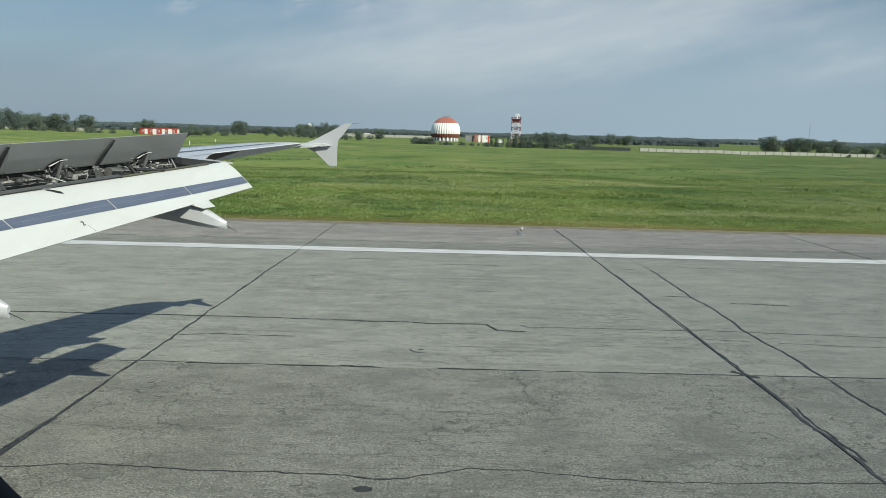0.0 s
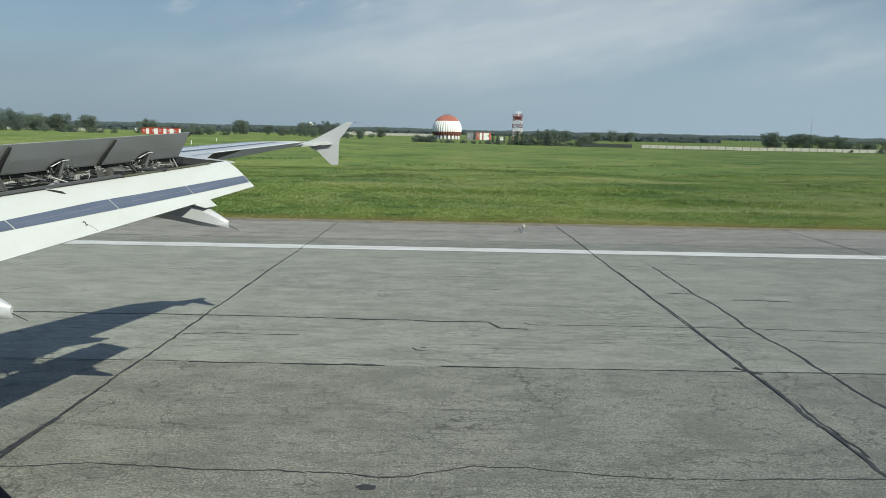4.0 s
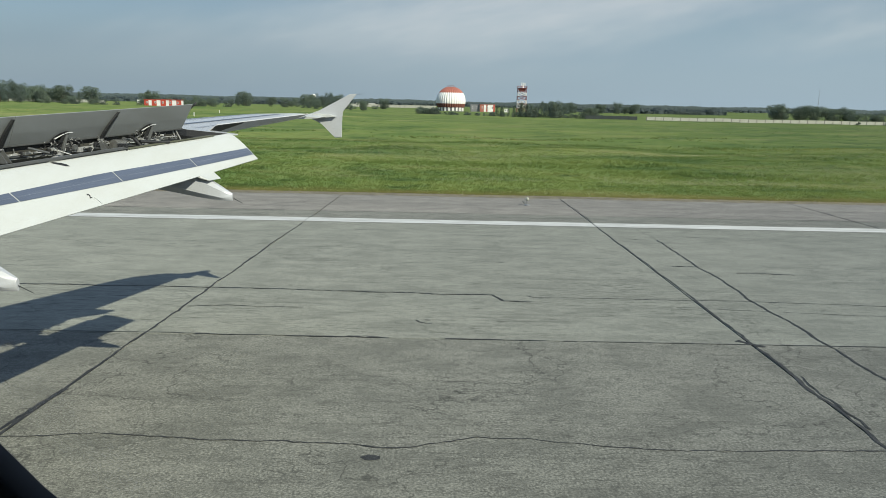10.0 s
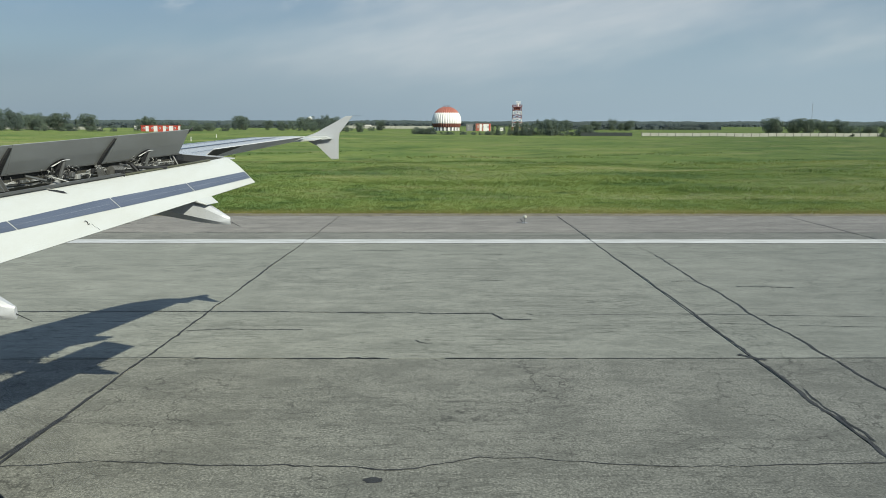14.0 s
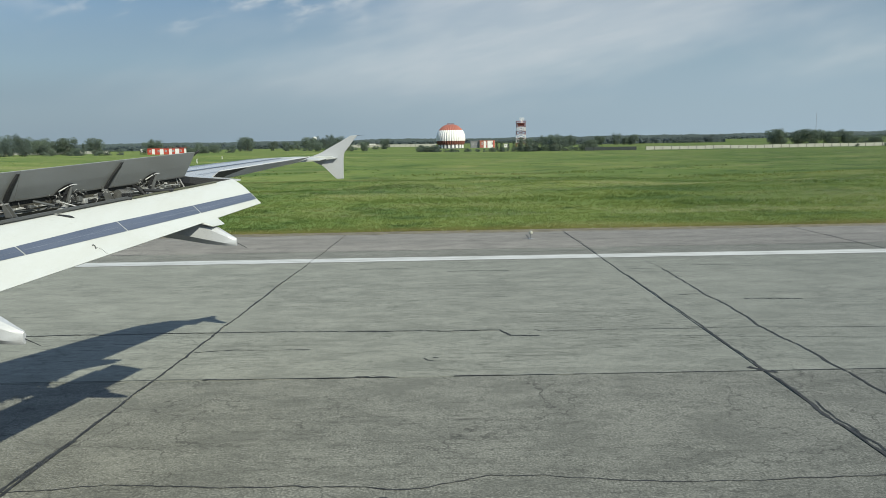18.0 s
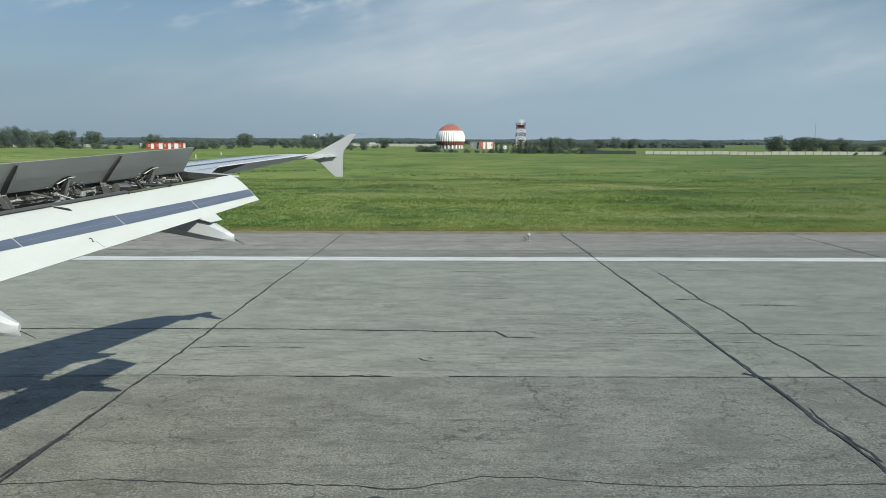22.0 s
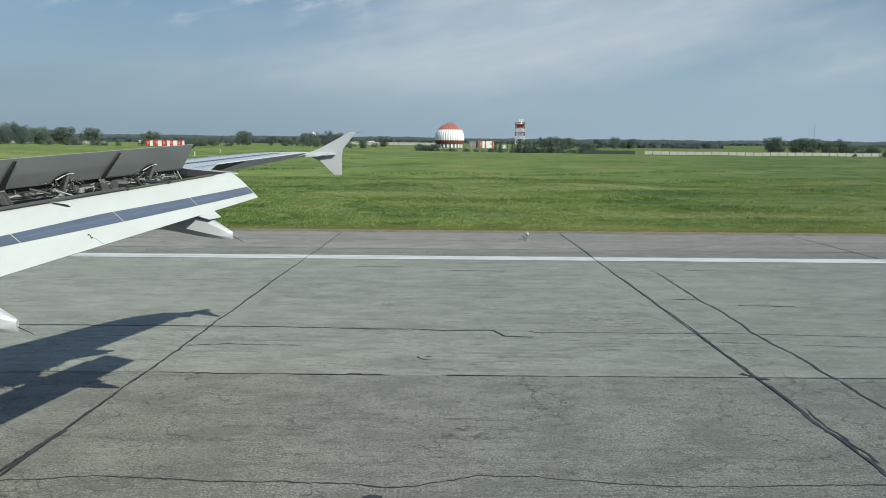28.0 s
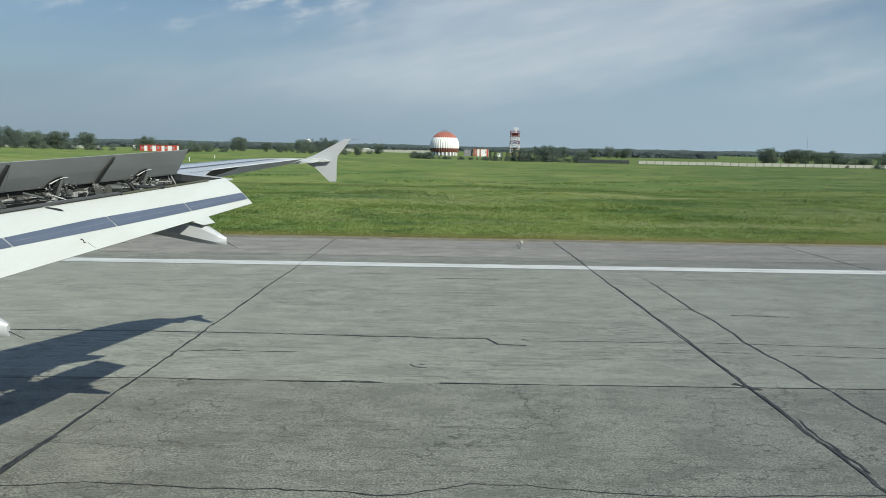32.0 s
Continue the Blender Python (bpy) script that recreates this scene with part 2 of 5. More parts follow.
M = {
    "asphalt": asphalt("worn_asphalt", (0.179, 0.188, 0.163), (0.217, 0.224, 0.193), 0.75, 0.55, 0.55, 34),
    "coarse": asphalt("coarse_asphalt", (0.124, 0.128, 0.112), (0.178, 0.180, 0.156), 0.5, 0.8, 0.72, 28, 0.5),
    "shoulder": asphalt("shoulder_asphalt", (0.143, 0.146, 0.128), (0.195, 0.197, 0.172), 1.0, 0.6, 0.7, 30),
    "concrete": asphalt("worn_concrete", (0.170, 0.164, 0.149), (0.238, 0.227, 0.204), 0.7, 0.5, 0.6, 30),
    "white": painted("white_paint", (0.498, 0.520, 0.502), 0.07, 0.42),
    "aileron": painted("aileron_paint", (0.50, 0.51, 0.52), 0.12, 0.45),
    "rubbed": painted("rubbed_stripe", (0.20, 0.23, 0.29), 0.4, 0.45, 12.0),
    "olive": painted("olive_primer", (0.125, 0.13, 0.085), 0.35, 0.65, 6.0),
    "bay": painted("bay_primer", (0.080, 0.078, 0.066), 0.45, 0.6, 5.0),
    "rail": painted("dark_rail", (0.085, 0.09, 0.09), 0.3, 0.5, 6.0),
    "silver": painted("silver_fittings", (0.66, 0.67, 0.66), 0.4, 0.38, 14.0, 0.25),
    "grey": painted("grey_paint", (0.42, 0.435, 0.44), 0.1, 0.45),
    "wing": painted("wing_paint", (0.44, 0.46, 0.48), 0.08, 0.3),
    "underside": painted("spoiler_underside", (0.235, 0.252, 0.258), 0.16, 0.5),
    # near black: some rods, and the painted shade of the hinge gap
    "spar": painted("dark_bay_paint", (0.034, 0.035, 0.034), 0.3, 0.6, 6.0),
    # rubber and dark parts, and sheets that paint shade in gaps
    "dark": painted("dark_rubber", (0.018, 0.019, 0.021), 0.2, 0.6),
    "metal": painted("bare_metal", (0.30, 0.31, 0.31), 0.35, 0.35, 9.0, 0.7),
    "bright": painted("bright_alloy", (0.52, 0.53, 0.52), 0.4, 0.42, 9.0, 0.4),
    "cover": painted("cabin_plastic", (0.62, 0.66, 0.72), 0.05, 0.55),
    "red": painted("red_paint", (0.52, 0.075, 0.045), 0.2, 0.6, 0.3),
    "orange": painted("faded_orange_paint", (0.38, 0.13, 0.09), 0.2, 0.6, 0.25),
    "alloy_bronze": painted("drum_alloy", (0.24, 0.24, 0.225), 0.45, 0.5, 16.0, 0.2),
    "dull_red": painted("dull_red_paint", (0.24, 0.06, 0.055), 0.25, 0.65, 0.4),
    "chalk": painted("white_wall_paint", (0.80, 0.80, 0.77), 0.12, 0.6, 0.4),
    "steel": painted("grey_steel", (0.22, 0.23, 0.24), 0.2, 0.5, 0.5),
    "brown": painted("rusty_band", (0.20, 0.075, 0.055), 0.25, 0.7, 0.4),
    "fence": painted("pale_concrete_panel", (0.42, 0.43, 0.37), 0.2, 0.8, 0.5),
    "dark_fence": painted("dark_green_panel", (0.028, 0.040, 0.038), 0.2, 0.7, 0.5),
    "post": painted("fence_post", (0.16, 0.16, 0.14), 0.2, 0.8, 0.5),
    "bark": painted("bark", (0.10, 0.075, 0.055), 0.4, 0.9, 4.0),
}


def stripe_material():
    """Blue-grey walkway paint, rubbed lighter in streaks along the span."""
    s = Shader("blue_grey_stripe", 0.45)
    place = s.t.nodes.new("ShaderNodeCombineXYZ")
    for i, v in enumerate((s.math("ADD", s.axis(0), s.math("MULTIPLY", s.axis(1), -0.315)), s.math("MULTIPLY", s.axis(1), 0.02), s.math("ADD", s.axis(2), s.math("MULTIPLY", s.axis(1), -0.087)))):
        s.t.links.new(v, place.inputs[i])
    s.place = place.outputs[0]
    streaks = s.noise(30, 5, 0.65)
    spots = s.noise(7, 5, 0.7, (1, 8, 1))
    col = s.mix(s.ramp(spots, (0.35, 0.0), (0.65, 1.0)), (0.070, 0.088, 0.126), (0.094, 0.114, 0.158))
    col = s.mix(s.ramp(streaks, (0.58, 0.0), (0.72, 0.6)), col, (0.20, 0.235, 0.30))
    col = s.mix(s.ramp(streaks, (0.30, 0.5), (0.42, 0.0)), col, (0.07, 0.085, 0.125))
    s.color(col)
    return s.m


def tar_material():
    s = Shader("tar_seam", 0.75)
    s.color(s.mix(s.ramp(s.noise(6, 4), (0.35, 0.0), (0.7, 1.0)), (0.014, 0.015, 0.015), (0.045, 0.046, 0.043)))
    s.bump(s.noise(60, 2), 0.003, 0.5)
    return s.m


def line_material():
    s = Shader("worn_marking_paint", 0.75)
    wear = s.noise(1.0, 6, 0.72, (0.5, 4.5, 1))
    col = s.mix(s.ramp(wear, (0.44, 0.0), (0.66, 0.9)), (0.56, 0.565, 0.535), (0.26, 0.255, 0.23))
    col = s.mix(s.ramp(s.noise(0.35, 3), (0.4, 0.0), (0.7, 0.25)), col, (0.40, 0.40, 0.37))
    s.color(col)
    return s.m


def grass_material(name, tuft=False):
    s = Shader(name, 0.95)
    s.p.inputs["Specular IOR Level"].default_value = 0.1
    s.p.inputs["Diffuse Roughness"].default_value = 1.0
    broad = s.noise(0.018, 5, 0.62, (0.6, 1, 1))
    mid = s.noise(0.11, 5, 0.68, (0.7, 1, 1))
    band = s.noise(0.06, 4, 0.6, (0.22, 1, 1))
    fine = s.noise(2.0, 4, 0.75, (0.8, 1, 1))
    col = s.mix(s.ramp(broad, (0.36, 0.0), (0.64, 1.0)), (0.072, 0.118, 0.026), (0.132, 0.172, 0.040))
    col = s.mix(s.ramp(band, (0.38, 0.7), (0.50, 0.0)), col, (0.046, 0.086, 0.020))
    col = s.mix(s.ramp(band, (0.54, 0.0), (0.66, 0.5)), col, (0.150, 0.170, 0.044))
    col = s.mix(s.ramp(mid, (0.38, 0.8), (0.49, 0.0)), col, (0.042, 0.078, 0.018))
    col = s.mix(s.ramp(mid, (0.55, 0.0), (0.70, 0.65)), col, (0.165, 0.178, 0.052))
    stroke = s.noise(0.42, 5, 0.72, (0.75, 1, 1))
    col = s.mix(s.ramp(stroke, (0.36, 0.7), (0.46, 0.0)), col, (0.026, 0.054, 0.014))
    col = s.mix(s.ramp(stroke, (0.56, 0.0), (0.68, 0.5)), col, (0.150, 0.176, 0.052))
    bare = s.noise(0.07, 4, 0.7, (0.5, 1, 1))
    col = s.mix(s.ramp(bare, (0.53, 0.0), (0.66, 0.5)), col, (0.20, 0.195, 0.075))
    if tuft:
        col = s.mix(1.0, col, s.island(0.95, 1.38), "MULTIPLY")
    else:
        col = s.mix(s.ramp(fine, (0.35, 0.4), (0.52, 0.0)), col, (0.032, 0.060, 0.010))
        col = s.mix(s.ramp(fine, (0.56, 0.0), (0.72, 0.45)), col, (0.145, 0.172, 0.056))
        s.bump(s.math("ADD", s.math("MULTIPLY", fine, 0.3), s.noise(0.35, 5, 0.7, (0.7, 1, 1))), 0.30, 0.5)
    col = s.mix(1.0, col, (1.02, 1.00, 1.24), "MULTIPLY")
    edge = s.math("ADD", s.axis(1), s.math("MULTIPLY", s.noise(0.5, 3, 0.6, (0.6, 1, 1)), 3.2))
    dry = s.ramp(s.math("MULTIPLY", s.math("SUBTRACT", edge, 40.0), 0.3, True), (0.0, 0.85), (1.0, 0.0))
    col = s.mix(dry, col, (0.16, 0.145, 0.055))
    s.color(col)
    return s.m


def leaf_material(name, a, b, thin=0.2):
    """Leaves: each its own green, part of the light passing through."""
    s = Shader(name, 0.85)
    s.p.inputs["Specular IOR Level"].default_value = 0.2
    col = s.mix(1.0, s.mix(s.island(0.0, 1.0), a, b), s.chance(0.80, 1.15), "MULTIPLY")
    s.color(col)
    glow, both = s.t.nodes.new("ShaderNodeBsdfTranslucent"), s.t.nodes.new("ShaderNodeMixShader")
    both.inputs[0].default_value = thin
    s.t.links.new(col, glow.inputs["Color"])
    s.t.links.new(s.p.outputs[0], both.inputs[1])
    s.t.links.new(glow.outputs[0], both.inputs[2])
    s.t.links.new(both.outputs[0], s.t.nodes["Material Output"].inputs[0])
    return s.m


def blade_material(name, a, b):
    s = Shader(name, 0.85)
    s.color(s.mix(s.island(0.0, 1.0), a, b))
    return s.m


def glass_material():
    m = bpy.data.materials.new("window_glass")
    m.use_nodes = True
    t = m.node_tree
    t.nodes.clear()
    out, mixer = t.nodes.new("ShaderNodeOutputMaterial"), t.nodes.new("ShaderNodeMixShader")
    clear, shine = t.nodes.new("ShaderNodeBsdfTransparent"), t.nodes.new("ShaderNodeBsdfGlossy")
    clear.inputs[0].default_value = (0.925, 0.985, 0.985, 1)
    shine.inputs["Roughness"].default_value = 0.02
    mixer.inputs[0].default_value = 0.025
    t.links.new(clear.outputs[0], mixer.inputs[1]), t.links.new(shine.outputs[0], mixer.inputs[2])
    t.links.new(mixer.outputs[0], out.inputs[0])
    return m


M["stripe"] = stripe_material()
M["tar"], M["line"], M["grass"], M["glass"] = tar_material(), line_material(), grass_material("meadow_grass"), glass_material()
# both greens are lightened and cooled to paint in some haze
M["leaf"] = leaf_material("broad_leaves", (0.122, 0.160, 0.118), (0.150, 0.192, 0.136), 0.42)
M["pine"] = leaf_material("dark_leaves", (0.102, 0.136, 0.110), (0.122, 0.156, 0.122), 0.42)
# pale blue-green: distance haze is painted into this leaf colour
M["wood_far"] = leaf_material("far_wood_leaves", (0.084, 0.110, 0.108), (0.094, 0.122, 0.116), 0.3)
soil = Shader("dry_soil", 0.95)
soil.color(soil.mix(soil.ramp(soil.noise(1.6, 5, 0.7), (0.38, 0.0), (0.62, 1.0)), (0.105, 0.092, 0.062), (0.20, 0.175, 0.115)))
soil.bump(soil.noise(9, 4, 0.7), 0.03, 0.6)
M["soil"] = soil.m
M["blade"] = grass_material("grass_blades", True)
M["dry"] = blade_material("dry_grass_blades", (0.12, 0.125, 0.040), (0.25, 0.21, 0.085))
M["flower"] = blade_material("clover_heads", (0.26, 0.27, 0.16), (0.48, 0.47, 0.33))

# ---------------------------------------------------------------- mesh helpers


def part(name, bm, material, parent=None, label="", smooth=False):
    me = bpy.data.meshes.new(name)
    if isinstance(bm, bmesh.types.BMesh):
        bmesh.ops.recalc_face_normals(bm, faces=bm.faces)
        bm.to_mesh(me)
        bm.free()
    else:
        me.from_pydata(bm[0], [], bm[1])
    me.materials.append(material)
    if smooth:
        me.polygons.foreach_set("use_smooth", [True] * len(me.polygons))
    ob = new(name, me)
    ob.parent = parent
    if label:
        tagged(ob, label)
    return ob


def thing(name, label, category, at=(0, 0, 0), group="", kind=""):
    ob = new(name)
    ob.empty_display_size = 0.2
    ob.location = at
    return tagged(ob, label, category, group, kind)


def box(bm, lo, hi, bevel=0.0):
    g = bmesh.ops.create_cube(bm, size=1.0)
    vs = g["verts"]
    for v in vs:
        v.co = Vector([l + (h - l) * (c + 0.5) for l, h, c in zip(lo, hi, v.co)])
    if bevel:
        es = list({e for v in vs for e in v.link_edges})
        bmesh.ops.bevel(bm, geom=es, offset=bevel, segments=1, affect="EDGES")
    return bm


def tube(bm, a, b, r, r2=None, sides=8):
    a, b = Vector(a), Vector(b)
    d = b - a
    m = Matrix.Translation((a + b) / 2) @ d.to_track_quat("Z", "Y").to_matrix().to_4x4()
    bmesh.ops.create_cone(bm, cap_ends=True, segments=sides, radius1=r, radius2=r if r2 is None else r2, depth=d.length, matrix=m)
    return bm


def loft(bm, rings, closed=True, caps=True):
    rows = [[bm.verts.new(p) for p in ring] for ring in rings]
    n = len(rows[0])
    for r0, r1 in zip(rows, rows[1:]):
        for i in range(n if closed else n - 1):
            j = (i + 1) % n
            bm.faces.new((r0[i], r0[j], r1[j], r1[i]))
    if caps and closed:
        bm.faces.new(rows[0][::-1]), bm.faces.new(rows[-1])
    return bm


def prism(bm, outline, push):
    """A flat outline (3D points) pushed along a vector to give it thickness."""
    push = Vector(push)
    return loft(bm, [[Vector(p) for p in outline], [Vector(p) + push for p in outline]])

# ---------------------------------------------------------------- ground


def swell(x, y):
    """Height of the meadow: level by the runway, a little higher far out."""
    if y < 38:
        return 0.0
    west = min(1.0, (y - 38) / 420.0)
    east = max(0.0, min(1.0, (y - 250) / 500.0))
    k = max(0.0, min(1.0, (x + 120) / 160.0))
    rise = west * west * (3 - 2 * west) * 2.1 * (1 - k) + east * east * (3 - 2 * east) * 1.7 * k
    wave = noise.noise((x * 0.012, y * 0.022, 0.3)) * 0.34 + noise.noise((x * 0.045, y * 0.07, 2.0)) * 0.40 + noise.noise((x * 0.11, y * 0.17, 5.0)) * 0.24
    far = max(0.0, min(1.0, (y - 720) / 1000.0)) * 5.0
    return rise + far + wave * min(1.0, (y - 38) / 40.0) * (1.0 - 0.6 * max(0.0, min(1.0, (y - 220) / 120.0)))


def build_ground():
    xs = [-4800, -2600, -1400, -800, -500] + [-360 + 12 * i for i in range(19)] + [v * 2.5 for v in range(-57, 58)] + [360 - 12 * i for i in range(18, -1, -1)] + [500, 800, 1400, 2600, 4800]
    ys = [-4800, -2000, -800, -300, -100, -45, 38.2, 39.0, 39.8] + [40.5 + 1.25 * i for i in range(36)] + \
         [87 + 2.5 * i for i in range(46)] + [205 + 15 * i for i in range(20)] + [520, 600, 700, 850, 1100, 1350, 1600, 2600, 4800]
    verts, faces = [], []
    for y in ys:
        for x in xs:
            verts.append((x, y, swell(x, y) - (0.08 if y < 38.3 else 0.03 if y < 39.3 else 0.0)))
    n = len(xs)
    for j in range(len(ys) - 1):
        for i in range(n - 1):
            a = j * n + i
            faces.append((a, a + 1, a + n + 1, a + n))
    g = part("ground", (verts, faces), M["grass"], smooth=True)
    tagged(g, "green airfield meadow with mown and rough patches", "grass", kind="structure")


build_ground()

# ---------------------------------------------------------------- far woods and horizon


def leaf_cloud(n, spread, size, rng, hollow=0.45, lobes=10, taper=0.0):
    """Many small leaf cards on uneven lobes, each turned roughly outwards."""
    verts, faces = [], []
    heads = []
    for k in range(lobes):
        z = rng.uniform(-0.58, 0.62)
        wide = (1.0 - taper * (z + 0.6) / 1.2) * rng.uniform(0.25, 0.62)
        a = rng.uniform(0, 6.28)
        heads.append((Vector((wide * math.cos(a), wide * math.sin(a), z)), rng.uniform(0.26, 0.50) * (1.0 - 0.5 * taper * (z + 0.6) / 1.2)))
    for _ in range(n):
        c, r = rng.choice(heads)
        d = Vector((rng.gauss(0, 1), rng.gauss(0, 1), rng.gauss(0, 1))).normalized()
        p = c + d * rng.uniform(hollow, 1.0) * r
        p = Vector((p.x * spread[0], p.y * spread[1], p.z * spread[2]))
        face = (d + Vector((rng.gauss(0, 0.45), rng.gauss(0, 0.45), rng.gauss(0.15, 0.45)))).normalized()
        q = face.to_track_quat("Z", "Y").to_matrix() @ Matrix.Rotation(rng.uniform(0, 6.28), 3, "Z")
        s = size * rng.uniform(0.6, 1.3)
        k = len(verts)
        for u, v in ((-1, -0.7), (0.1, -1), (1, 0.1), (0.2, 1), (-0.8, 0.6)):
            verts.append(p + q @ Vector((u * s, v * s, rng.uniform(-0.2, 0.2) * s)))
        faces.append((k, k + 1, k + 2, k + 3, k + 4))
    return verts, faces


def far_wood(name, y0, y1, x0, x1, step, height, seed, label):
    """A rolling canopy: a solid body of crowns with leaf clumps lying on it."""
    rng = random.Random(seed)

    def crown(x, y):
        roll = 0.80 + 0.26 * noise.noise((x * 0.004, y * 0.002, seed)) + 0.22 * noise.noise((x * 0.022, y * 0.01, seed + 3)) + 0.24 * noise.noise((x * 0.09, y * 0.04, seed + 7))
        return height * max(0.45, roll)
    verts, faces = [], []
    n = int((x1 - x0) / (step * 0.4))
    rows = ((0.0, 0.0), (0.0, 0.45), (0.06, 0.80), (0.2, 0.93), (0.5, 0.95), (1.0, 0.97), (1.0, 0.0))
    for i in range(n + 1):
        x = x0 + (x1 - x0) * i / n
        for d, f in rows:
            y = y0 + (y1 - y0) * d + step * 0.8 * noise.noise((x * 0.12, d * 9, seed + 1))
            verts.append((x, y, swell(x, y) + crown(x, y) * f))
    m = len(rows)
    for i in range(n):
        for j in range(m - 1):
            a = i * m + j
            faces.append((a, a + m, a + m + 1, a + 1))
    for _ in range(int((x1 - x0) / step * 90)):
        x, depth = rng.uniform(x0, x1), rng.random() ** 2.2
        y = y0 + (y1 - y0) * depth - step * 0.3
        f = 0.98 * (1.0 - rng.random() ** 1.8 * 0.9) if depth < 0.1 else rng.uniform(0.94, 1.02)
        p = Vector((x, y, swell(x, y) + crown(x, y) * f))
        face = Vector((rng.gauss(0.1, 0.16), -0.75 + rng.gauss(0, 0.12), 0.5 + rng.gauss(0, 0.16))).normalized()
        q = face.to_track_quat("Z", "Y").to_matrix()
        s = step * rng.uniform(0.10, 0.20)
        k = len(verts)
        for u, v in ((-1, -0.6), (0.1, -0.8), (1, 0.1), (0.2, 0.8), (-0.8, 0.5)):
            verts.append(p + q @ Vector((u * s, v * s, rng.uniform(-0.2, 0.2) * s)))
        faces.append((k, k + 1, k + 2, k + 3, k + 4))
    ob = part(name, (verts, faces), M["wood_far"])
    return tagged(ob, label, "woods", kind="stuff")


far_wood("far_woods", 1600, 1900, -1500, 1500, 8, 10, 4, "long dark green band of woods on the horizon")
far_wood("far_woods", 2500, 3000, -2300, 2300, 14, 19, 9, "distant band of woods on the horizon, haze put into its colour")
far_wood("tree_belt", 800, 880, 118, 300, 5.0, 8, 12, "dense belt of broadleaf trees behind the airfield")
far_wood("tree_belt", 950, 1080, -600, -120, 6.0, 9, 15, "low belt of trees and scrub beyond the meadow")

# ---------------------------------------------------------------- trees and shrubs


def make_tree(name, label, category, h, w, leaf, seed, shrub=False, taper=0.15):
    rng = random.Random(seed)
    t = thing(name, label, category, group="shrubs on the airfield edge" if shrub else "trees on the airfield edge")
    bm = bmesh.new()
    top = h * (0.35 if shrub else 0.62)
    r = max(0.05, h * 0.018)
    pts = [Vector((math.sin(i * 1.3 + seed) * h * 0.012, math.cos(i * 1.7) * h * 0.012, top * i / 4 - 0.1)) for i in range(5)]
    for i in range(4):
        tube(bm, pts[i], pts[i + 1], r * (1 - i * 0.18), r * (1 - (i + 1) * 0.18), 7)
    part("trunk", bm, M["bark"], t)
    for i in range(3 if shrub else 5):
        a, z = i * 2.4 + seed, top * (0.45 + 0.12 * i)
        bm = bmesh.new()
        tube(bm, (0, 0, z), (math.cos(a) * w * 0.28, math.sin(a) * w * 0.28, z + h * 0.16), r * 0.45, r * 0.15, 5)
        part("limb", bm, M["bark"], t)
    vs, fs = leaf_cloud(3400 if not shrub else 1500, (w * 0.95, w * 0.95, h * (0.68 if not shrub else 0.66)), w * 0.024 if not shrub else w * 0.030, rng, 0.72, 8 if shrub else 15, taper)
    zc = h * (0.53 if not shrub else 0.46)
    part("crown", ([v + Vector((0, 0, zc)) for v in vs], fs), leaf, t)
    return t


def plant(src, x, y, s, turn, sink=0.15):
    c = copy_thing(src, Matrix.Translation((x, y, swell(x, y) - sink)) @ Matrix.Rotation(turn, 4, "Z"))
    c.scale = (s, s, s * (0.9 + 0.25 * ((turn * 7.3) % 1)))
    return c


TREES = [
    make_tree("broadleaf_tree", "tall broadleaf tree with a rounded green crown", "tree", 10, 7.0, M["leaf"], 1),
    make_tree("broadleaf_tree", "broadleaf tree with a wide uneven crown", "tree", 9, 8.5, M["leaf"], 2),
    make_tree("dark_tree", "dark dense tree at the meadow's edge", "tree", 10, 6.0, M["pine"], 3),
    make_tree("young_birch", "slender young birch with a pointed crown", "tree", 9, 3.8, M["leaf"], 4, taper=0.75),
]
SHRUBS = [
    make_tree("shrub", "low green shrub in the meadow", "shrub", 3.0, 3.6, M["leaf"], 5, True),
    make_tree("shrub", "dark bushy shrub in the meadow", "shrub", 3.4, 3.2, M["pine"], 6, True),
]
rng = random.Random(21)
# clumps: middle x, y, half width, count, size, kind
for cx, cy, half, count, s, kinds in (
        (-238, 420, 10, 7, 0.95, (0, 1, 2)), (-200, 425, 7, 2, 0.45, (1,)), (-172, 520, 30, 5, 0.45, (0, 1)),
        (-152, 600, 3, 2, 1.15, (1, 0)), (-175, 610, 20, 6, 0.55, (0, 2)), (-95, 640, 14, 8, 1.0, (0, 1, 2)),
        (-45, 640, 3, 3, 0.85, (2, 0)), (-66, 640, 2, 1, 0.6, (0,)), (-118, 560, 25, 6, 0.6, (1, 0)),
        (210, 474, 5, 5, 0.84, (0, 1)), (226, 478, 4, 4, 0.92, (1, 0)), (243, 472, 8, 7, 0.82, (0, 1)),
        (246, 425, 18, 9, 0.58, (0, 1)), (150, 700, 30, 9, 0.8, (0, 1)), (95, 640, 18, 7, 0.7, (0, 2)), (50, 405, 4, 3, 0.6, (3, 0)), (34, 395, 4, 4, 0.62, (3,)), (46, 394, 6, 6, 0.66, (3,)), (60, 396, 10, 9, 0.70, (3, 3, 0)), (75, 397, 8, 7, 0.64, (3, 1)), (-60, 470, 22, 8, 0.55, (0, 1)), (-200, 470, 30, 9, 0.85, (0, 1, 3)), (-266, 500, 22, 12, 0.88, (0, 1, 2, 3)), (-150, 500, 18, 5, 0.5, (0, 2))):
    for i in range(count):
        x, y = cx + rng.uniform(-half, half), cy + rng.uniform(-12, 12)
        plant(TREES[rng.choice(kinds)], x, y, s * rng.uniform(0.75, 1.1), rng.uniform(0, 6.28))
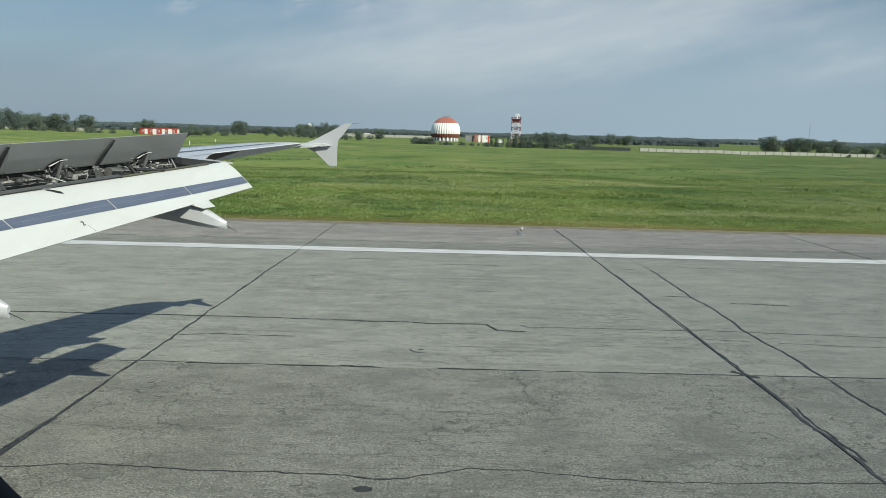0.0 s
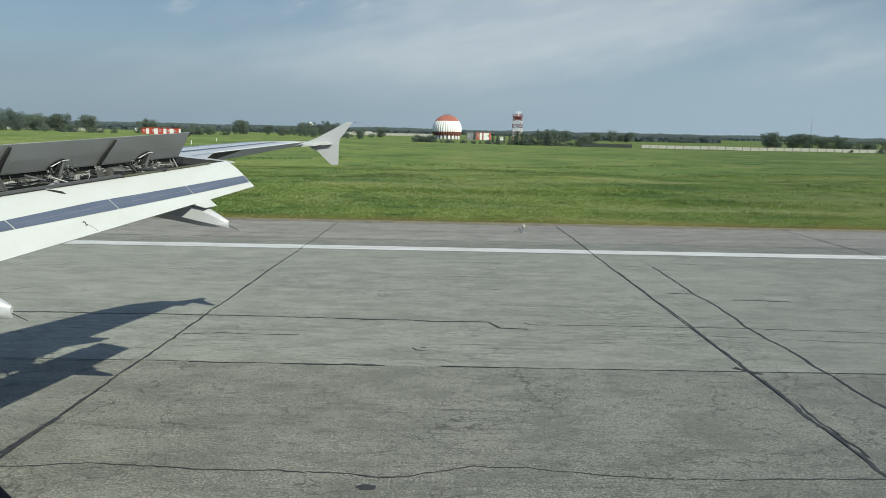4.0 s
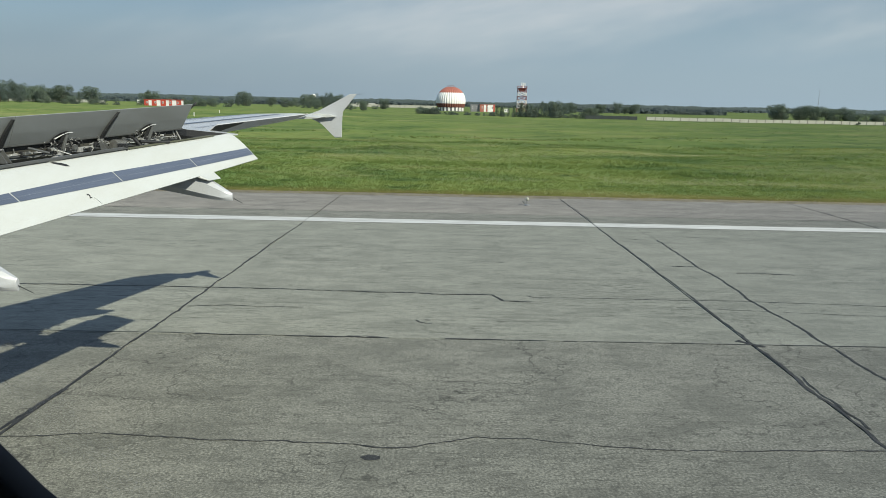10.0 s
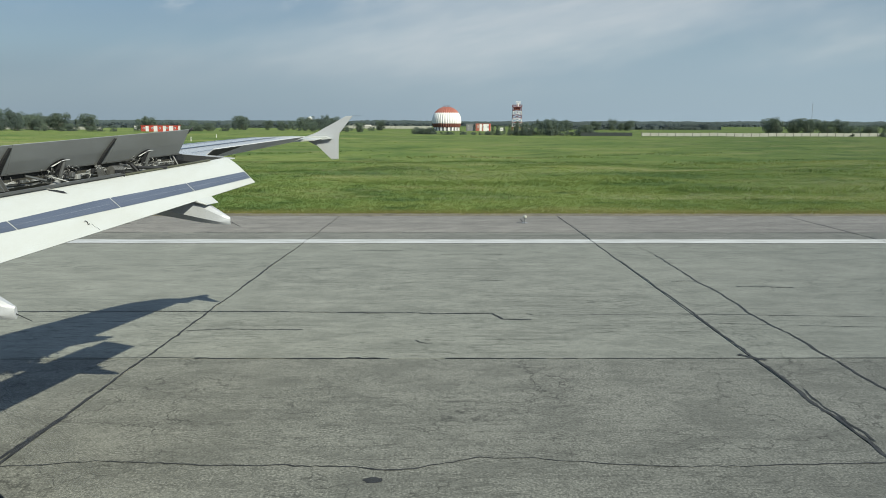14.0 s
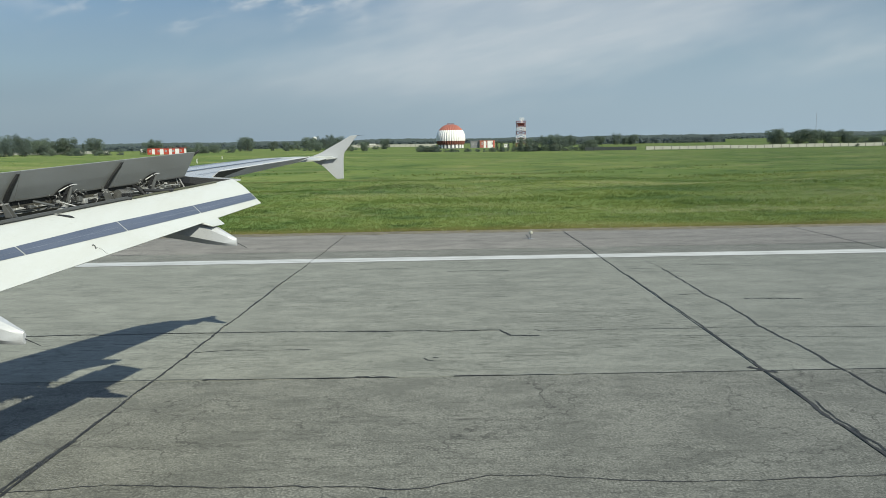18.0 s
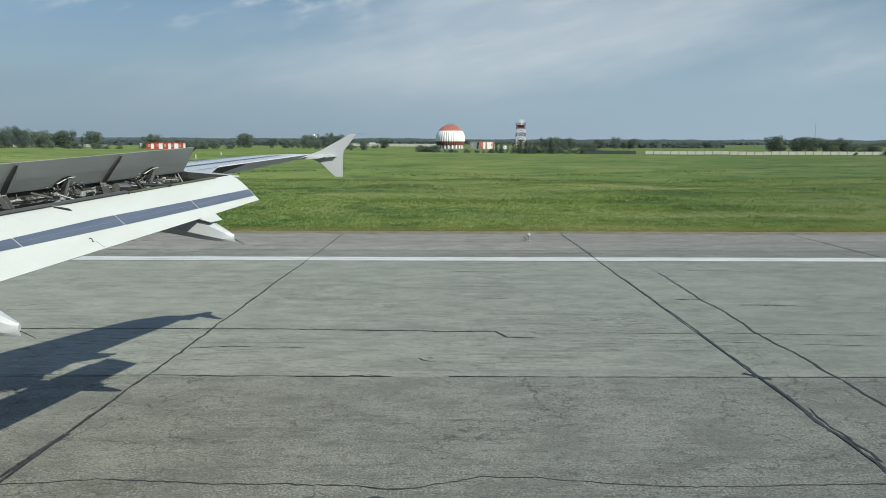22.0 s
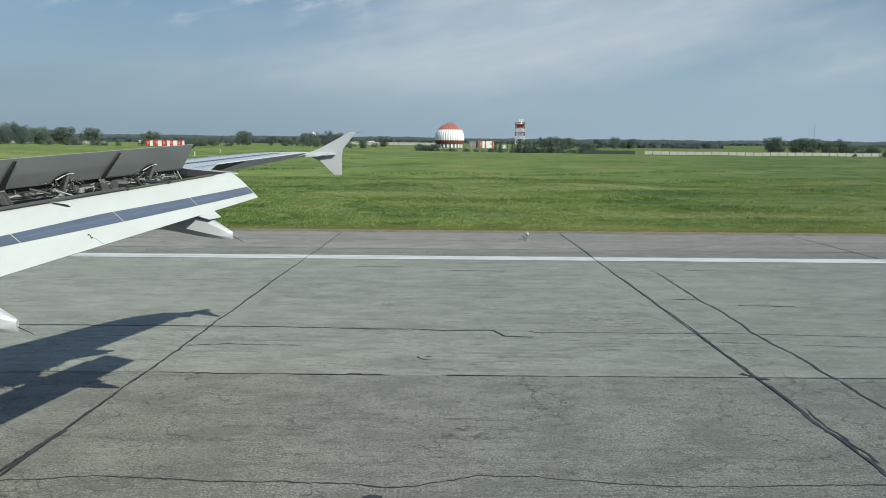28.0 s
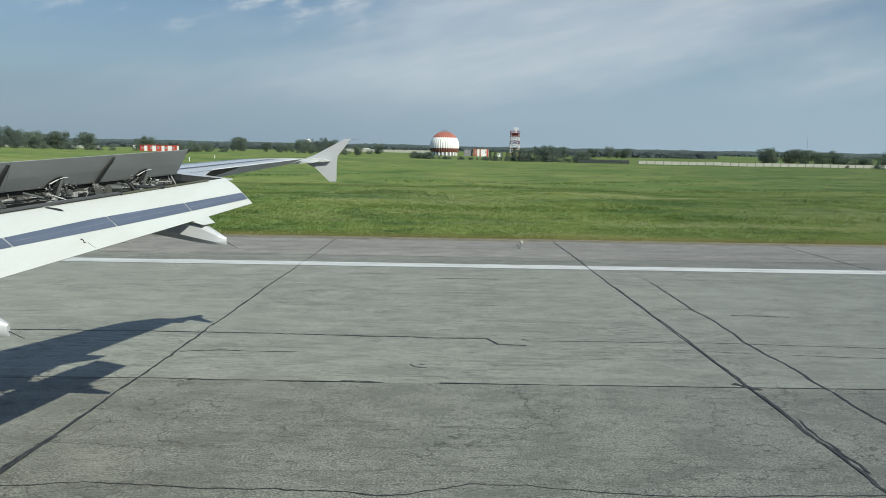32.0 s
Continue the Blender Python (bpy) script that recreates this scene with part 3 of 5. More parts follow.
for cx, cy, half, count, s in (
        (-6, 400, 5, 11, 1.0), (7, 398, 9, 12, 0.5), (21, 396, 8, 9, 0.62), (40, 392, 9, 9, 0.85), (59, 390, 11, 12, 0.9), (78, 392, 8, 7, 0.9),
        (-190, 400, 30, 10, 0.9), (-130, 420, 14, 7, 1.0), (-85, 520, 30, 8, 0.8), (206, 350, 2, 2, 0.9), (200, 352, 20, 3, 0.5),
        (-60, 590, 25, 6, 0.9), (-150, 430, 20, 6, 1.0)):
    for i in range(count):
        x, y = cx + rng.uniform(-half, half), cy + rng.uniform(-8, 8)
        plant(SHRUBS[rng.randrange(2)], x, y, s * rng.uniform(0.7, 1.2), rng.uniform(0, 6.28), 0.1)
for src, (x, y) in zip(TREES + SHRUBS, ((-240, 440), (-222, 455), (275, 455), (80, 598), (-140, 440), (100, 600))):
    src.location = (x, y, swell(x, y) - 0.15)

# ---------------------------------------------------------------- perimeter wall


def build_wall(name, label, x0, count, y, high, material, wide=4.0, post_paint="post"):
    t = thing(name, label, "wall", (x0, y, 0), kind="structure")
    bm = bmesh.new()
    box(bm, (0.06, -0.07, 0.1), (wide - 0.06, 0.07, high), 0.02)
    panel = part("panel", bm, material, t)
    bm = bmesh.new()
    box(bm, (-0.16, -0.14, -0.3), (0.16, 0.14, high + 0.18), 0.03)
    post = part("post", bm, M[post_paint], t)
    for ob in (panel, post):
        ob.location = (0, 0, swell(x0, y))
    for i in range(1, count):
        for ob in (panel, post):
            c = new(ob.name, ob.data)
            c.parent = t
            c.location = (i * wide, 0, swell(x0 + i * wide, y))


build_wall("perimeter_wall", "pale concrete panel wall round the airfield", 97.5, 62, 360, 1.65, M["fence"])
build_wall("screen_wall", "dark green panel wall beside the pale one", 71, 6, 372, 1.75, M["dark_fence"], 4.2, "dark_fence")
build_wall("distant_wall", "long pale low wall beyond the meadow", -112, 18, 880, 3.2, M["fence"], 6.0)
build_wall("far_wall", "pale low wall among the trees", -365, 16, 620, 2.4, M["fence"], 6.0)

# ---------------------------------------------------------------- ribbed dome, building, tower, huts


def dome_band(bm, z0, z1, r, zc, gores=36, steps=8):
    rings = []
    for j in range(steps + 1):
        z = z0 + (z1 - z0) * j / steps
        rr = math.sqrt(max(0.01, r * r - (z - zc) ** 2))
        ring = []
        for i in range(gores * 4):
            a = 2 * math.pi * i / (gores * 4)
            bulge = 1.0 + 0.045 * (abs(math.sin(a * gores / 2)) - 0.6)
            ring.append((rr * bulge * math.cos(a), rr * bulge * math.sin(a), z))
        rings.append(ring)
    return loft(bm, rings)


def build_dome(x, y):
    g = swell(x, y)
    t = thing("radar_dome", "white ribbed dome with a faded orange cap and red lower band", "dome", (x, y, g))
    r, zc = 11.3, 7.7
    for name, z0, z1, m, lab in (("dome_shell", 5.9, zc + 6.4, M["chalk"], "white ribbed shell"),
                                 ("dome_cap", zc + 6.4, zc + 11.0, M["orange"], "faded orange cap"),
                                 ("lower_band", 3.0, 5.9, M["brown"], "rusty red band")):
        part(name, dome_band(bmesh.new(), z0, z1, r, zc), m, t, lab)
    bm = bmesh.new()
    tube(bm, (0, 0, -0.6), (0, 0, 3.2), 9.4, 9.9, 40)
    part("base", bm, M["steel"], t, "dark base drum")
    for i in range(10):
        a = math.pi * (1.05 + i / 10)
        bm = bmesh.new()
        box(bm, (-0.7, -0.25, 0.2), (0.7, 0.25, 3.3), 0.05)
        ob = part("base_panel", bm, M["chalk"], t)
        ob.matrix_local = pose(9.85 * math.cos(a), 9.85 * math.sin(a), 0, 0, 0, math.degrees(a) + 90)
    bm = bmesh.new()
    for i in range(14):
        a = 2 * math.pi * i / 14
        b = 2 * math.pi * (i + 1) / 14
        p, q = (2.6 * math.cos(a), 2.6 * math.sin(a)), (2.6 * math.cos(b), 2.6 * math.sin(b))
        tube(bm, (*p, zc + 10.7), (*p, zc + 11.8), 0.07, sides=5)
        tube(bm, (*p, zc + 11.8), (*q, zc + 11.8), 0.07, sides=5)
    part("crown_rail", bm, M["brown"], t)


build_dome(8.7, 600)


def build_tower(x, y):
    g = swell(x, y)
    t = thing("radar_tower", "red and white lattice tower with a radar head", "tower", (x, y, g))
    levels = [(-0.4, 3.9), (3.2, 3.8), (6.6, 3.7), (9.8, 3.6), (12.8, 3.5), (15.6, 3.4), (18.4, 3.3), (19.0, 3.3)]
    corners = [(-1, -1), (1, -1), (1, 1), (-1, 1)]
    for k, ((z0, w0), (z1, w1)) in enumerate(zip(levels, levels[1:])):
        m = M["dull_red"] if k in (0, 3, 5, 6) else M["chalk"]
        for i, (cx, cy) in enumerate(corners):
            nx, ny = corners[(i + 1) % 4]
            bm = bmesh.new()
            tube(bm, (cx * w0, cy * w0, z0), (cx * w1, cy * w1, z1), 0.15, sides=6)
            part("leg_section", bm, m, t)
            bm = bmesh.new()
            tube(bm, (cx * w0, cy * w0, z0), (nx * w1, ny * w1, z1), 0.1, sides=5)
            tube(bm, (nx * w0, ny * w0, z0), (cx * w1, cy * w1, z1), 0.1, sides=5)
            tube(bm, (cx * w1, cy * w1, z1), (nx * w1, ny * w1, z1), 0.12, sides=5)
            part("brace", bm, m, t)
    bm = bmesh.new()
    box(bm, (-3.8, -3.8, 19.0), (3.8, 3.8, 19.4), 0.08)
    part("platform", bm, M["dull_red"], t)
    bm = bmesh.new()
    for cx, cy in corners:
        nx, ny = -cy, cx
        for s in (-1, -0.33, 0.33, 1):
            a = Vector((cx * 3.7, cy * 3.7, 0)).lerp(Vector((nx * 3.7, ny * 3.7, 0)), (s + 1) / 2)
            tube(bm, (a.x, a.y, 19.5), (a.x, a.y, 20.8), 0.08, sides=4)
        tube(bm, (cx * 3.7, cy * 3.7, 20.8), (nx * 3.7, ny * 3.7, 20.8), 0.09, sides=4)
        tube(bm, (cx * 3.7, cy * 3.7, 20.2), (nx * 3.7, ny * 3.7, 20.2), 0.07, sides=4)
    part("railing", bm, M["dull_red"], t)
    for z, w in ((6.6, 3.7), (12.8, 3.5)):
        bm = bmesh.new()
        box(bm, (-w - 0.4, -w - 0.4, z - 0.12), (w + 0.4, w + 0.4, z + 0.12), 0.03)
        part("landing", bm, M["dull_red"], t)
        bm = bmesh.new()
        for a, b in (((-1, -1), (1, -1)), ((1, -1), (1, 1)), ((-1, -1), (-1, 1))):
            tube(bm, (a[0] * (w + 0.3), a[1] * (w + 0.3), z + 1.1), (b[0] * (w + 0.3), b[1] * (w + 0.3), z + 1.1), 0.07, sides=4)
        part("landing_rail", bm, M["chalk"], t)
    for k in range(5):
        z = 0.2 + 3.3 * k
        bm = bmesh.new()
        for o in (-0.5, 0.5):
            tube(bm, (-2.6 if k % 2 else 2.6, o, z), (2.6 if k % 2 else -2.6, o, z + 3.2), 0.09, sides=5)
        part("stair_flight", bm, M["steel"], t)
    bm = bmesh.new()
    for k in range(6):
        z = 0.5 + 3.0 * k
        tube(bm, (-3.3, -3.3, z), (3.3, -3.3, z + 1.4), 0.07, sides=4)
        tube(bm, (0, -3.4, z), (0, -3.4, z + 3.0), 0.07, sides=4)
    part("face_lattice", bm, M["dull_red"], t)
    bm = bmesh.new()
    box(bm, (-2.4, -2.4, 16.6), (2.4, 2.4, 18.9), 0.1)
    part("cabin", bm, M["brown"], t, "dark red equipment cabin")
    bm = bmesh.new()
    tube(bm, (0.6, 0, 19.5), (0.6, 0, 22.0), 0.7, sides=12)
    part("pedestal", bm, M["chalk"], t)
    bm = bmesh.new()
    for j in range(5):
        z = 21.4 + j * 0.5
        tube(bm, (-1.0 - 0.2 * (j % 3), -0.6 + 0.02 * j * j, z), (2.6 + 0.3 * (j % 2), -0.6 + 0.02 * j * j, z), 0.10, sides=5)
    for k in range(6):
        tube(bm, (-0.9 + k * 0.66, -0.5, 21.4), (-0.6 + k * 0.66, 0.2, 23.5), 0.07, sides=5)
    part("radar_antenna", bm, M["chalk"], t, "white radar antenna")


build_tower(66, 620)


def build_block(name, label, x, y, w, d, h, main, bands, roof):
    t = thing(name, label, "building", (x, y, swell(x, y)))
    bm = bmesh.new()
    box(bm, (0, 0, -0.4), (w, d, h), 0.04)
    part("wall", bm, main, t)
    bm = bmesh.new()
    box(bm, (-0.25, -0.25, h), (w + 0.25, d + 0.25, h + 0.25), 0.05)
    part("roof", bm, roof, t)
    for x0, x1, m in bands:
        bm = bmesh.new()
        box(bm, (x0, -0.06, 0.0), (x1, 0.0, h - 0.1), 0.01)
        part("front_panel", bm, m, t)
    n = max(2, int(w / 3.2))
    for i in range(n):
        xx = w * (i + 0.5) / n
        bm = bmesh.new()
        box(bm, (xx - 0.45, -0.12, h * 0.4), (xx + 0.45, -0.07, h * 0.75), 0.01)
        win = part("window", bm, M["chalk"], t)
        bm = bmesh.new()
        box(bm, (xx - 0.36, -0.15, h * 0.43), (xx + 0.36, -0.125, h * 0.72))
        part("pane", bm, M["steel"], win)
    return t


build_block("grey_building", "low grey equipment building beside the dome", 24.5, 606, 6.6, 6, 5.4, M["steel"], (), M["steel"])
build_block("red_white_building", "low building in red and white blocks", 31.6, 604, 12.0, 7, 5.6, M["chalk"],
            ((0.1, 3.2, M["orange"]), (5.0, 6.2, M["orange"]), (10.6, 11.9, M["red"])), M["orange"])
build_block("white_shed", "small white shed among the shrubs", 52, 616, 3.5, 3, 2.6, M["chalk"], (), M["fence"])
build_block("white_shed", "small white shed behind the tower", 74, 630, 4.5, 3, 2.8, M["chalk"], (), M["fence"])
build_block("striped_hut", "red and white striped equipment hut in the meadow", -149.5, 400, 15.5, 3.0, 3.1, M["chalk"],
            ((0.05, 2.6, M["red"]), (4.6, 7.4, M["red"]), (9.0, 10.6, M["red"]), (12.8, 15.4, M["red"])), M["red"])
build_block("striped_hut", "smaller red hut with a white window", -156.5, 408, 6.0, 3.0, 2.9, M["red"],
            ((2.4, 5.0, M["chalk"]),), M["red"])
build_block("far_building", "pale low far building among trees", -98, 900, 22, 8, 4, M["chalk"], (), M["fence"])
build_block("far_building", "pale low far building at the wood's edge", -330, 640, 16, 6, 3.2, M["chalk"], (), M["fence"])
build_block("far_building", "pale low far building behind shrubs", -255, 650, 10, 6, 3.0, M["chalk"], (), M["fence"])

mast = thing("radio_mast", "thin steel radio mast above the far trees", "mast", (296, 600, swell(296, 600)))
bm = bmesh.new()
tube(bm, (0, 0, -0.3), (0, 0, 23), 0.2, 0.07, 6)
part("pole", bm, M["steel"], mast)
for z in (12, 17, 21):
    bm = bmesh.new()
    tube(bm, (-0.9, 0, z), (0.9, 0, z), 0.06, sides=5)
    part("crossbar", bm, M["steel"], mast)
tank = thing("water_tower", "white round water tank far behind the trees", "water tower", (-180, 1100, swell(-180, 1100)))
bm = bmesh.new()
loft(bm, [[(r * math.cos(a * 0.3927), r * math.sin(a * 0.3927), z) for a in range(16)] for z, r in
          ((9, 1.0), (10, 3.0), (11.5, 3.5), (13.5, 3.3), (15, 1.4))])
part("tank", bm, M["chalk"], tank)
bm = bmesh.new()
tube(bm, (0, 0, -0.5), (0, 0, 9.5), 0.9, 0.8, 12)
part("stem", bm, M["steel"], tank)

# ---------------------------------------------------------------- airliner
PLANE = thing("airliner", "white airliner standing on the runway, flaps down and spoilers raised", "aircraft", (0, 0, 0))
AXIS_Y, AXIS_Z, RADIUS = -1.70, 3.75, 1.975


def te_x(y):
    return -2.3 + 0.30 * (y - 15.2) if y > 4.4 else -5.54


def le_x(y):
    return -4.0 - 0.6 * (14.8 - y) if y < 14.8 else -4.0 + 1.45 * (y - 14.8)


def mid_z(y):
    return 3.9 + 0.077 * (y - 11.1)


def hinge_x(y):
    return -3.85 - 0.33 * (11.1 - y)


def hinge_z(y):
    return 4.0 + 0.045 * (y - 11.1)


def wing_ring(y, x_end, z_end=None, lift=1.0):
    """A closed wing section from the leading edge back to x_end."""
    c = te_x(y) - le_x(y)
    z = mid_z(y)
    end = (x_end - le_x(y)) / c
    up = [(0.0, -0.012), (0.01, 0.006), (0.05, 0.032), (0.14, 0.052), (0.3, 0.066), (0.48, 0.062), (0.64, 0.048), (0.8, 0.028), (1.0, 0.0)]
    low = [(1.0, -0.008), (0.75, -0.024), (0.5, -0.046), (0.28, -0.055), (0.1, -0.045), (0.03, -0.03)]

    def at(table, u):
        t = sorted(table)
        for (u0, v0), (u1, v1) in zip(t, t[1:]):
            if u <= u1:
                return v0 + (v1 - v0) * (u - u0) / (u1 - u0)
        return t[-1][1]
    ups = [u * end for u, _ in up]
    lows = [u * end for u, _ in low]
    ring = [(le_x(y) + u * c, y, z + at(up, u) * c * lift) for u in ups]
    if z_end is not None:
        shift = z_end - ring[-1][2]
        ring = [(px, py, pz + shift * ((px - le_x(y)) / (x_end - le_x(y))) ** 2) for px, py, pz in ring]
    under = [(le_x(y) + u * c, y, z + at(low, u) * c) for u in lows]
    if z_end is not None:
        under = [(px, py, pz + shift * ((px - le_x(y)) / (x_end - le_x(y))) ** 2) for px, py, pz in under]
    return ring + under


def steps(a, b, n):
    return [a + (b - a) * i / n for i in range(n + 1)]


bm = loft(bmesh.new(), [wing_ring(y, hinge_x(y) - 0.02, hinge_z(y)) for y in steps(-0.2, 11.12, 14)])
wing = part("wing", bm, M["wing"], PLANE, "pale grey main wing", True)


def cut_x(y):
    """Slanting rear edge of the fixed panel beside the spoiler bay."""
    return max(hinge_x(y) - 0.02, te_x(y) + 0.10 - 0.62 * max(0.0, (11.9 - y) / 0.68))


def cut_z(y):
    return 3.968 + 0.105 * max(0.0, (11.9 - y) / 0.68)


bm = loft(bmesh.new(), [wing_ring(y, cut_x(y), cut_z(y)) for y in (11.22, 11.4, 11.55, 11.72, 11.9, 12.0)])
part("wing_panel", bm, M["wing"], wing, "fixed panel between spoilers and aileron", True)
bm = loft(bmesh.new(), [wing_ring(y, te_x(y) - 0.42, None, 0.62) for y in steps(11.95, 14.9, 6)])
part("outer_wing", bm, M["wing"], wing, "slender outer wing", True)
bm = loft(bmesh.new(), [wing_ring(y, te_x(y), None, 0.62) for y in steps(14.93, 15.36, 3)])
part("wing_tip", bm, M["white"], wing, "white wing tip", True)
for ob in (wing, *wing.children):
    ob.data.set_sharp_from_angle(angle=radians(35))
# dark seam lines along the wing top
for f0, f1 in ((0.53, 0.56), (0.28, 0.305), (0.72, 0.728)):
    bm = bmesh.new()
    rows = []
    for y in steps(11.95, 14.85, 10):
        c = te_x(y) - le_x(y)
        k = 0.026 if f0 > 0.7 else 0.0385 if f0 > 0.4 else 0.0418
        rows.append([(le_x(y) + f0 * c, y, mid_z(y) + k * c + 0.004), (le_x(y) + f1 * c, y, mid_z(y) + k * c + 0.003)])
    loft(bm, rows, closed=False)
    part("seam_strip", bm, M["stripe"], wing, "dark seam line along the wing")

# raised aileron, seen from its underside
A0 = [(te_x(y) - 0.40, y, mid_z(y) - 0.03) for y in (12.0, 14.88)]
A1 = [(-3.47, 12.0, 4.10), (-2.54, 14.88, 4.262)]
bm = bmesh.new()
loft(bm, [[Vector(A0[0]) + Vector((0, 0, 0.05)), A0[0], A1[0], Vector(A1[0]) + Vector((-0.01, 0, 0.012))],
          [Vector(A0[1]) + Vector((0, 0, 0.04)), A0[1], A1[1], Vector(A1[1]) + Vector((-0.01, 0, 0.012))]])
# dark sheet painted for the gap's shade, outlined to fit the camera's view
part("aileron_gap", loft(bmesh.new(), [[Vector(A0[0]).lerp(Vector(A0[1]), f).lerp(Vector(A1[0]).lerp(Vector(A1[1]), f), k) + Vector((0.006, 0, -0.004)) for k in (max(0.0, (f - 0.06) / 0.22), 0.97)]
                                              for f in (-0.02, 0.03, 0.06, 0.12, 0.18, 0.25)], closed=False), M["dark"], wing, "dark sheet for the shaded gap ahead of the aileron")
part("aileron", bm, M["aileron"], wing, "raised grey aileron")

# wing tip fence
tip = [(-2.66, 4.245), (-2.40, 4.33), (-1.99, 4.56), (-1.80, 4.668), (-1.66, 4.672), (-1.72, 4.60), (-1.945, 4.33), (-1.955, 4.20), (-1.965, 3.805),
       (-2.10, 3.80), (-2.16, 3.86), (-2.36, 4.07), (-2.56, 4.16)]
bm = prism(bmesh.new(), [(x, 15.385, z) for x, z in tip], (0, 0.045, 0))
bmesh.ops.bevel(bm, geom=bm.edges[:], offset=0.008, segments=1, affect="EDGES")
fence = part("wing_tip_fence", bm, M["wing"], PLANE, "white arrow-shaped wing tip fence")
bm = loft(bmesh.new(), [[(x, 15.30 + 0.1 * s, 4.235 + z * k) for x, z in ((-2.66, 0), (-2.45, 0.035), (-2.2, 0.03), (-2.08, -0.02), (-2.3, -0.05))]
                        for s, k in ((0, 0.8), (0.8, 1.0), (0.85, 1.0), (1.0, 0.6))])
part("tip_body", bm, M["white"], fence)
bm = tube(bmesh.new(), (-1.67, 15.41, 4.668), (-1.50, 15.41, 4.675), 0.004, 0.002, 5)
part("static_wick", bm, M["dark"], fence)

# flaps: a curved panel with rounded nose
F_IN, F_OUT = 4.5, 11.6


def flap_le(y):
    return Vector((-3.18 - 0.35 * (11.6 - y), y, 3.99 - 0.07 * (11.6 - y)))


def flap_te(y):
    return Vector((-2.76 - 0.30 * (11.6 - y), y, 3.615 - 0.0976 * (11.6 - y)))


def flap_top(y, u, lift=0.0, trim=0.0):
    a, b = flap_le(y), flap_te(y)
    n = Vector((b.z - a.z, 0, a.x - b.x)).normalized() * -1
    bow = 0.065 * (1 - (1 - min(1, u * 1.6)) ** 2) * (1 - u) * (b - a).length * 1.3
    return a.lerp(b, u) + n * (bow + lift)


def flap_ring(y, y_edge=0.0):
    top = [flap_top(y, u) for u in (0.0, 0.04, 0.1, 0.2, 0.32, 0.46, 0.68, 0.86, 1.0)]
    low = [flap_top(y, u) + Vector((-0.10 * k, 0, -0.13 * k)) for u, k in ((1.0, 0.06), (0.8, 0.3), (0.55, 0.7), (0.3, 1.05), (0.1, 1.0), (0.0, 0.55))]
    return top + low


def build_flap(y0, y1, name, n=12):
    bm = loft(bmesh.new(), [flap_ring(y) for y in steps(y0, y1, n)])
    ob = part(name, bm, M["white"], PLANE, "white lowered trailing-edge flap with a blue-grey stripe", True)
    ob.data.set_sharp_from_angle(angle=radians(30))
    return ob


flap = build_flap(F_IN, F_OUT, "flap")
joints = [11.588, 10.26, 8.92, 7.55, 6.12, 4.62]


def stripe_u(y, k):
    """Place across the chord of the stripe's edges, k from fore to aft."""
    fore, aft = max(0.455, 0.465 + 0.055 * (y - 8.95)), 0.62 + 0.055 * (y - 7.55)
    return fore + (aft - fore) * k



for a, b in zip(joints, joints[1:]):
    a, b = a - 0.007, b + 0.007
    bm = bmesh.new()
    loft(bm, [[flap_top(y, stripe_u(y, k), 0.004) for k in steps(0, 1, 4)] for y in steps(a, b, 6)], closed=False)
    part("stripe_panel", bm, M["stripe"], flap, "blue-grey painted walkway stripe")
    bm = bmesh.new()
    loft(bm, [[flap_top(y, stripe_u(y, k), 0.006) for k in (0.52, 0.555)] for y in steps(a - 0.03, b + 0.03, 6)], closed=False)
    part("seam", bm, M["rubbed"], flap, "rubbed pale line along the stripe")
# stencilled figure, chain of rivets, dark drain patch
curve = bpy.data.curves.new("figure", "FONT")
curve.body, curve.size, curve.extrude = "2", 0.085, 0.002
figure = new("stencil_figure", curve)
figure.data.materials.append(M["dark"])
figure.parent = flap
o, ax = flap_top(8.30, 0.84, 0.006), (flap_top(8.40, 0.84) - flap_top(8.30, 0.84)).normalized()
down = (flap_top(8.2, 0.9) - flap_top(8.2, 0.8)).normalized()
figure.matrix_local = Matrix.Translation(o) @ Matrix((ax, -down, ax.cross(-down))).transposed().to_4x4()
bm = bmesh.new()
for i in range(7):
    p = flap_top(8.36 + 0.003 * i, 0.85 + 0.020 * i, 0.003)
    box(bm, p - Vector((0.0025, 0.005, 0.003)), p + Vector((0.0025, 0.005, 0.003)))
part("rivet_row", bm, M["steel"], flap)
bm = bmesh.new()
loft(bm, [[flap_top(y, u, 0.005) for u in (a, a + b)] for y, a, b in ((8.38, 0.03, 0.02), (8.42, 0.035, 0.07), (8.47, 0.08, 0.09), (8.51, 0.13, 0.06))], closed=False)
part("vent_patch", bm, M["dark"], flap, "dark vent slot")
# rear tab beside the far fairing
bm = loft(bmesh.new(), [[flap_te(y) + Vector((0, 0, 0.004)), flap_te(y) + Vector((dx, 0, -dz)), flap_te(y) + Vector((dx - 0.01, 0, -dz - 0.007)), flap_te(y) + Vector((-0.02, 0, -0.02))]
                        for y, dx, dz in ((10.13, 0.02, 0.02), (10.16, 0.12, 0.06), (10.40, 0.13, 0.075), (10.46, 0.02, 0.02))])
part("flap_tab", bm, M["white"], flap)


def inner_ring(y):
    a, b = Vector((-5.85, y, 3.42 + 0.06 * (y - 4.4))), Vector((-4.95, y, 2.95 + 0.06 * (y - 4.4)))
    n = Vector((0.46, 0, 0.88))
    top = [a.lerp(b, u) + n * 0.10 * math.sin(math.pi * u ** 0.6) for u in (0, 0.05, 0.15, 0.35, 0.6, 0.8, 1.0)]
    return top + [p - n * k for p, k in zip(top[::-1], (0.012, 0.05, 0.09, 0.14, 0.15, 0.12, 0.06))]


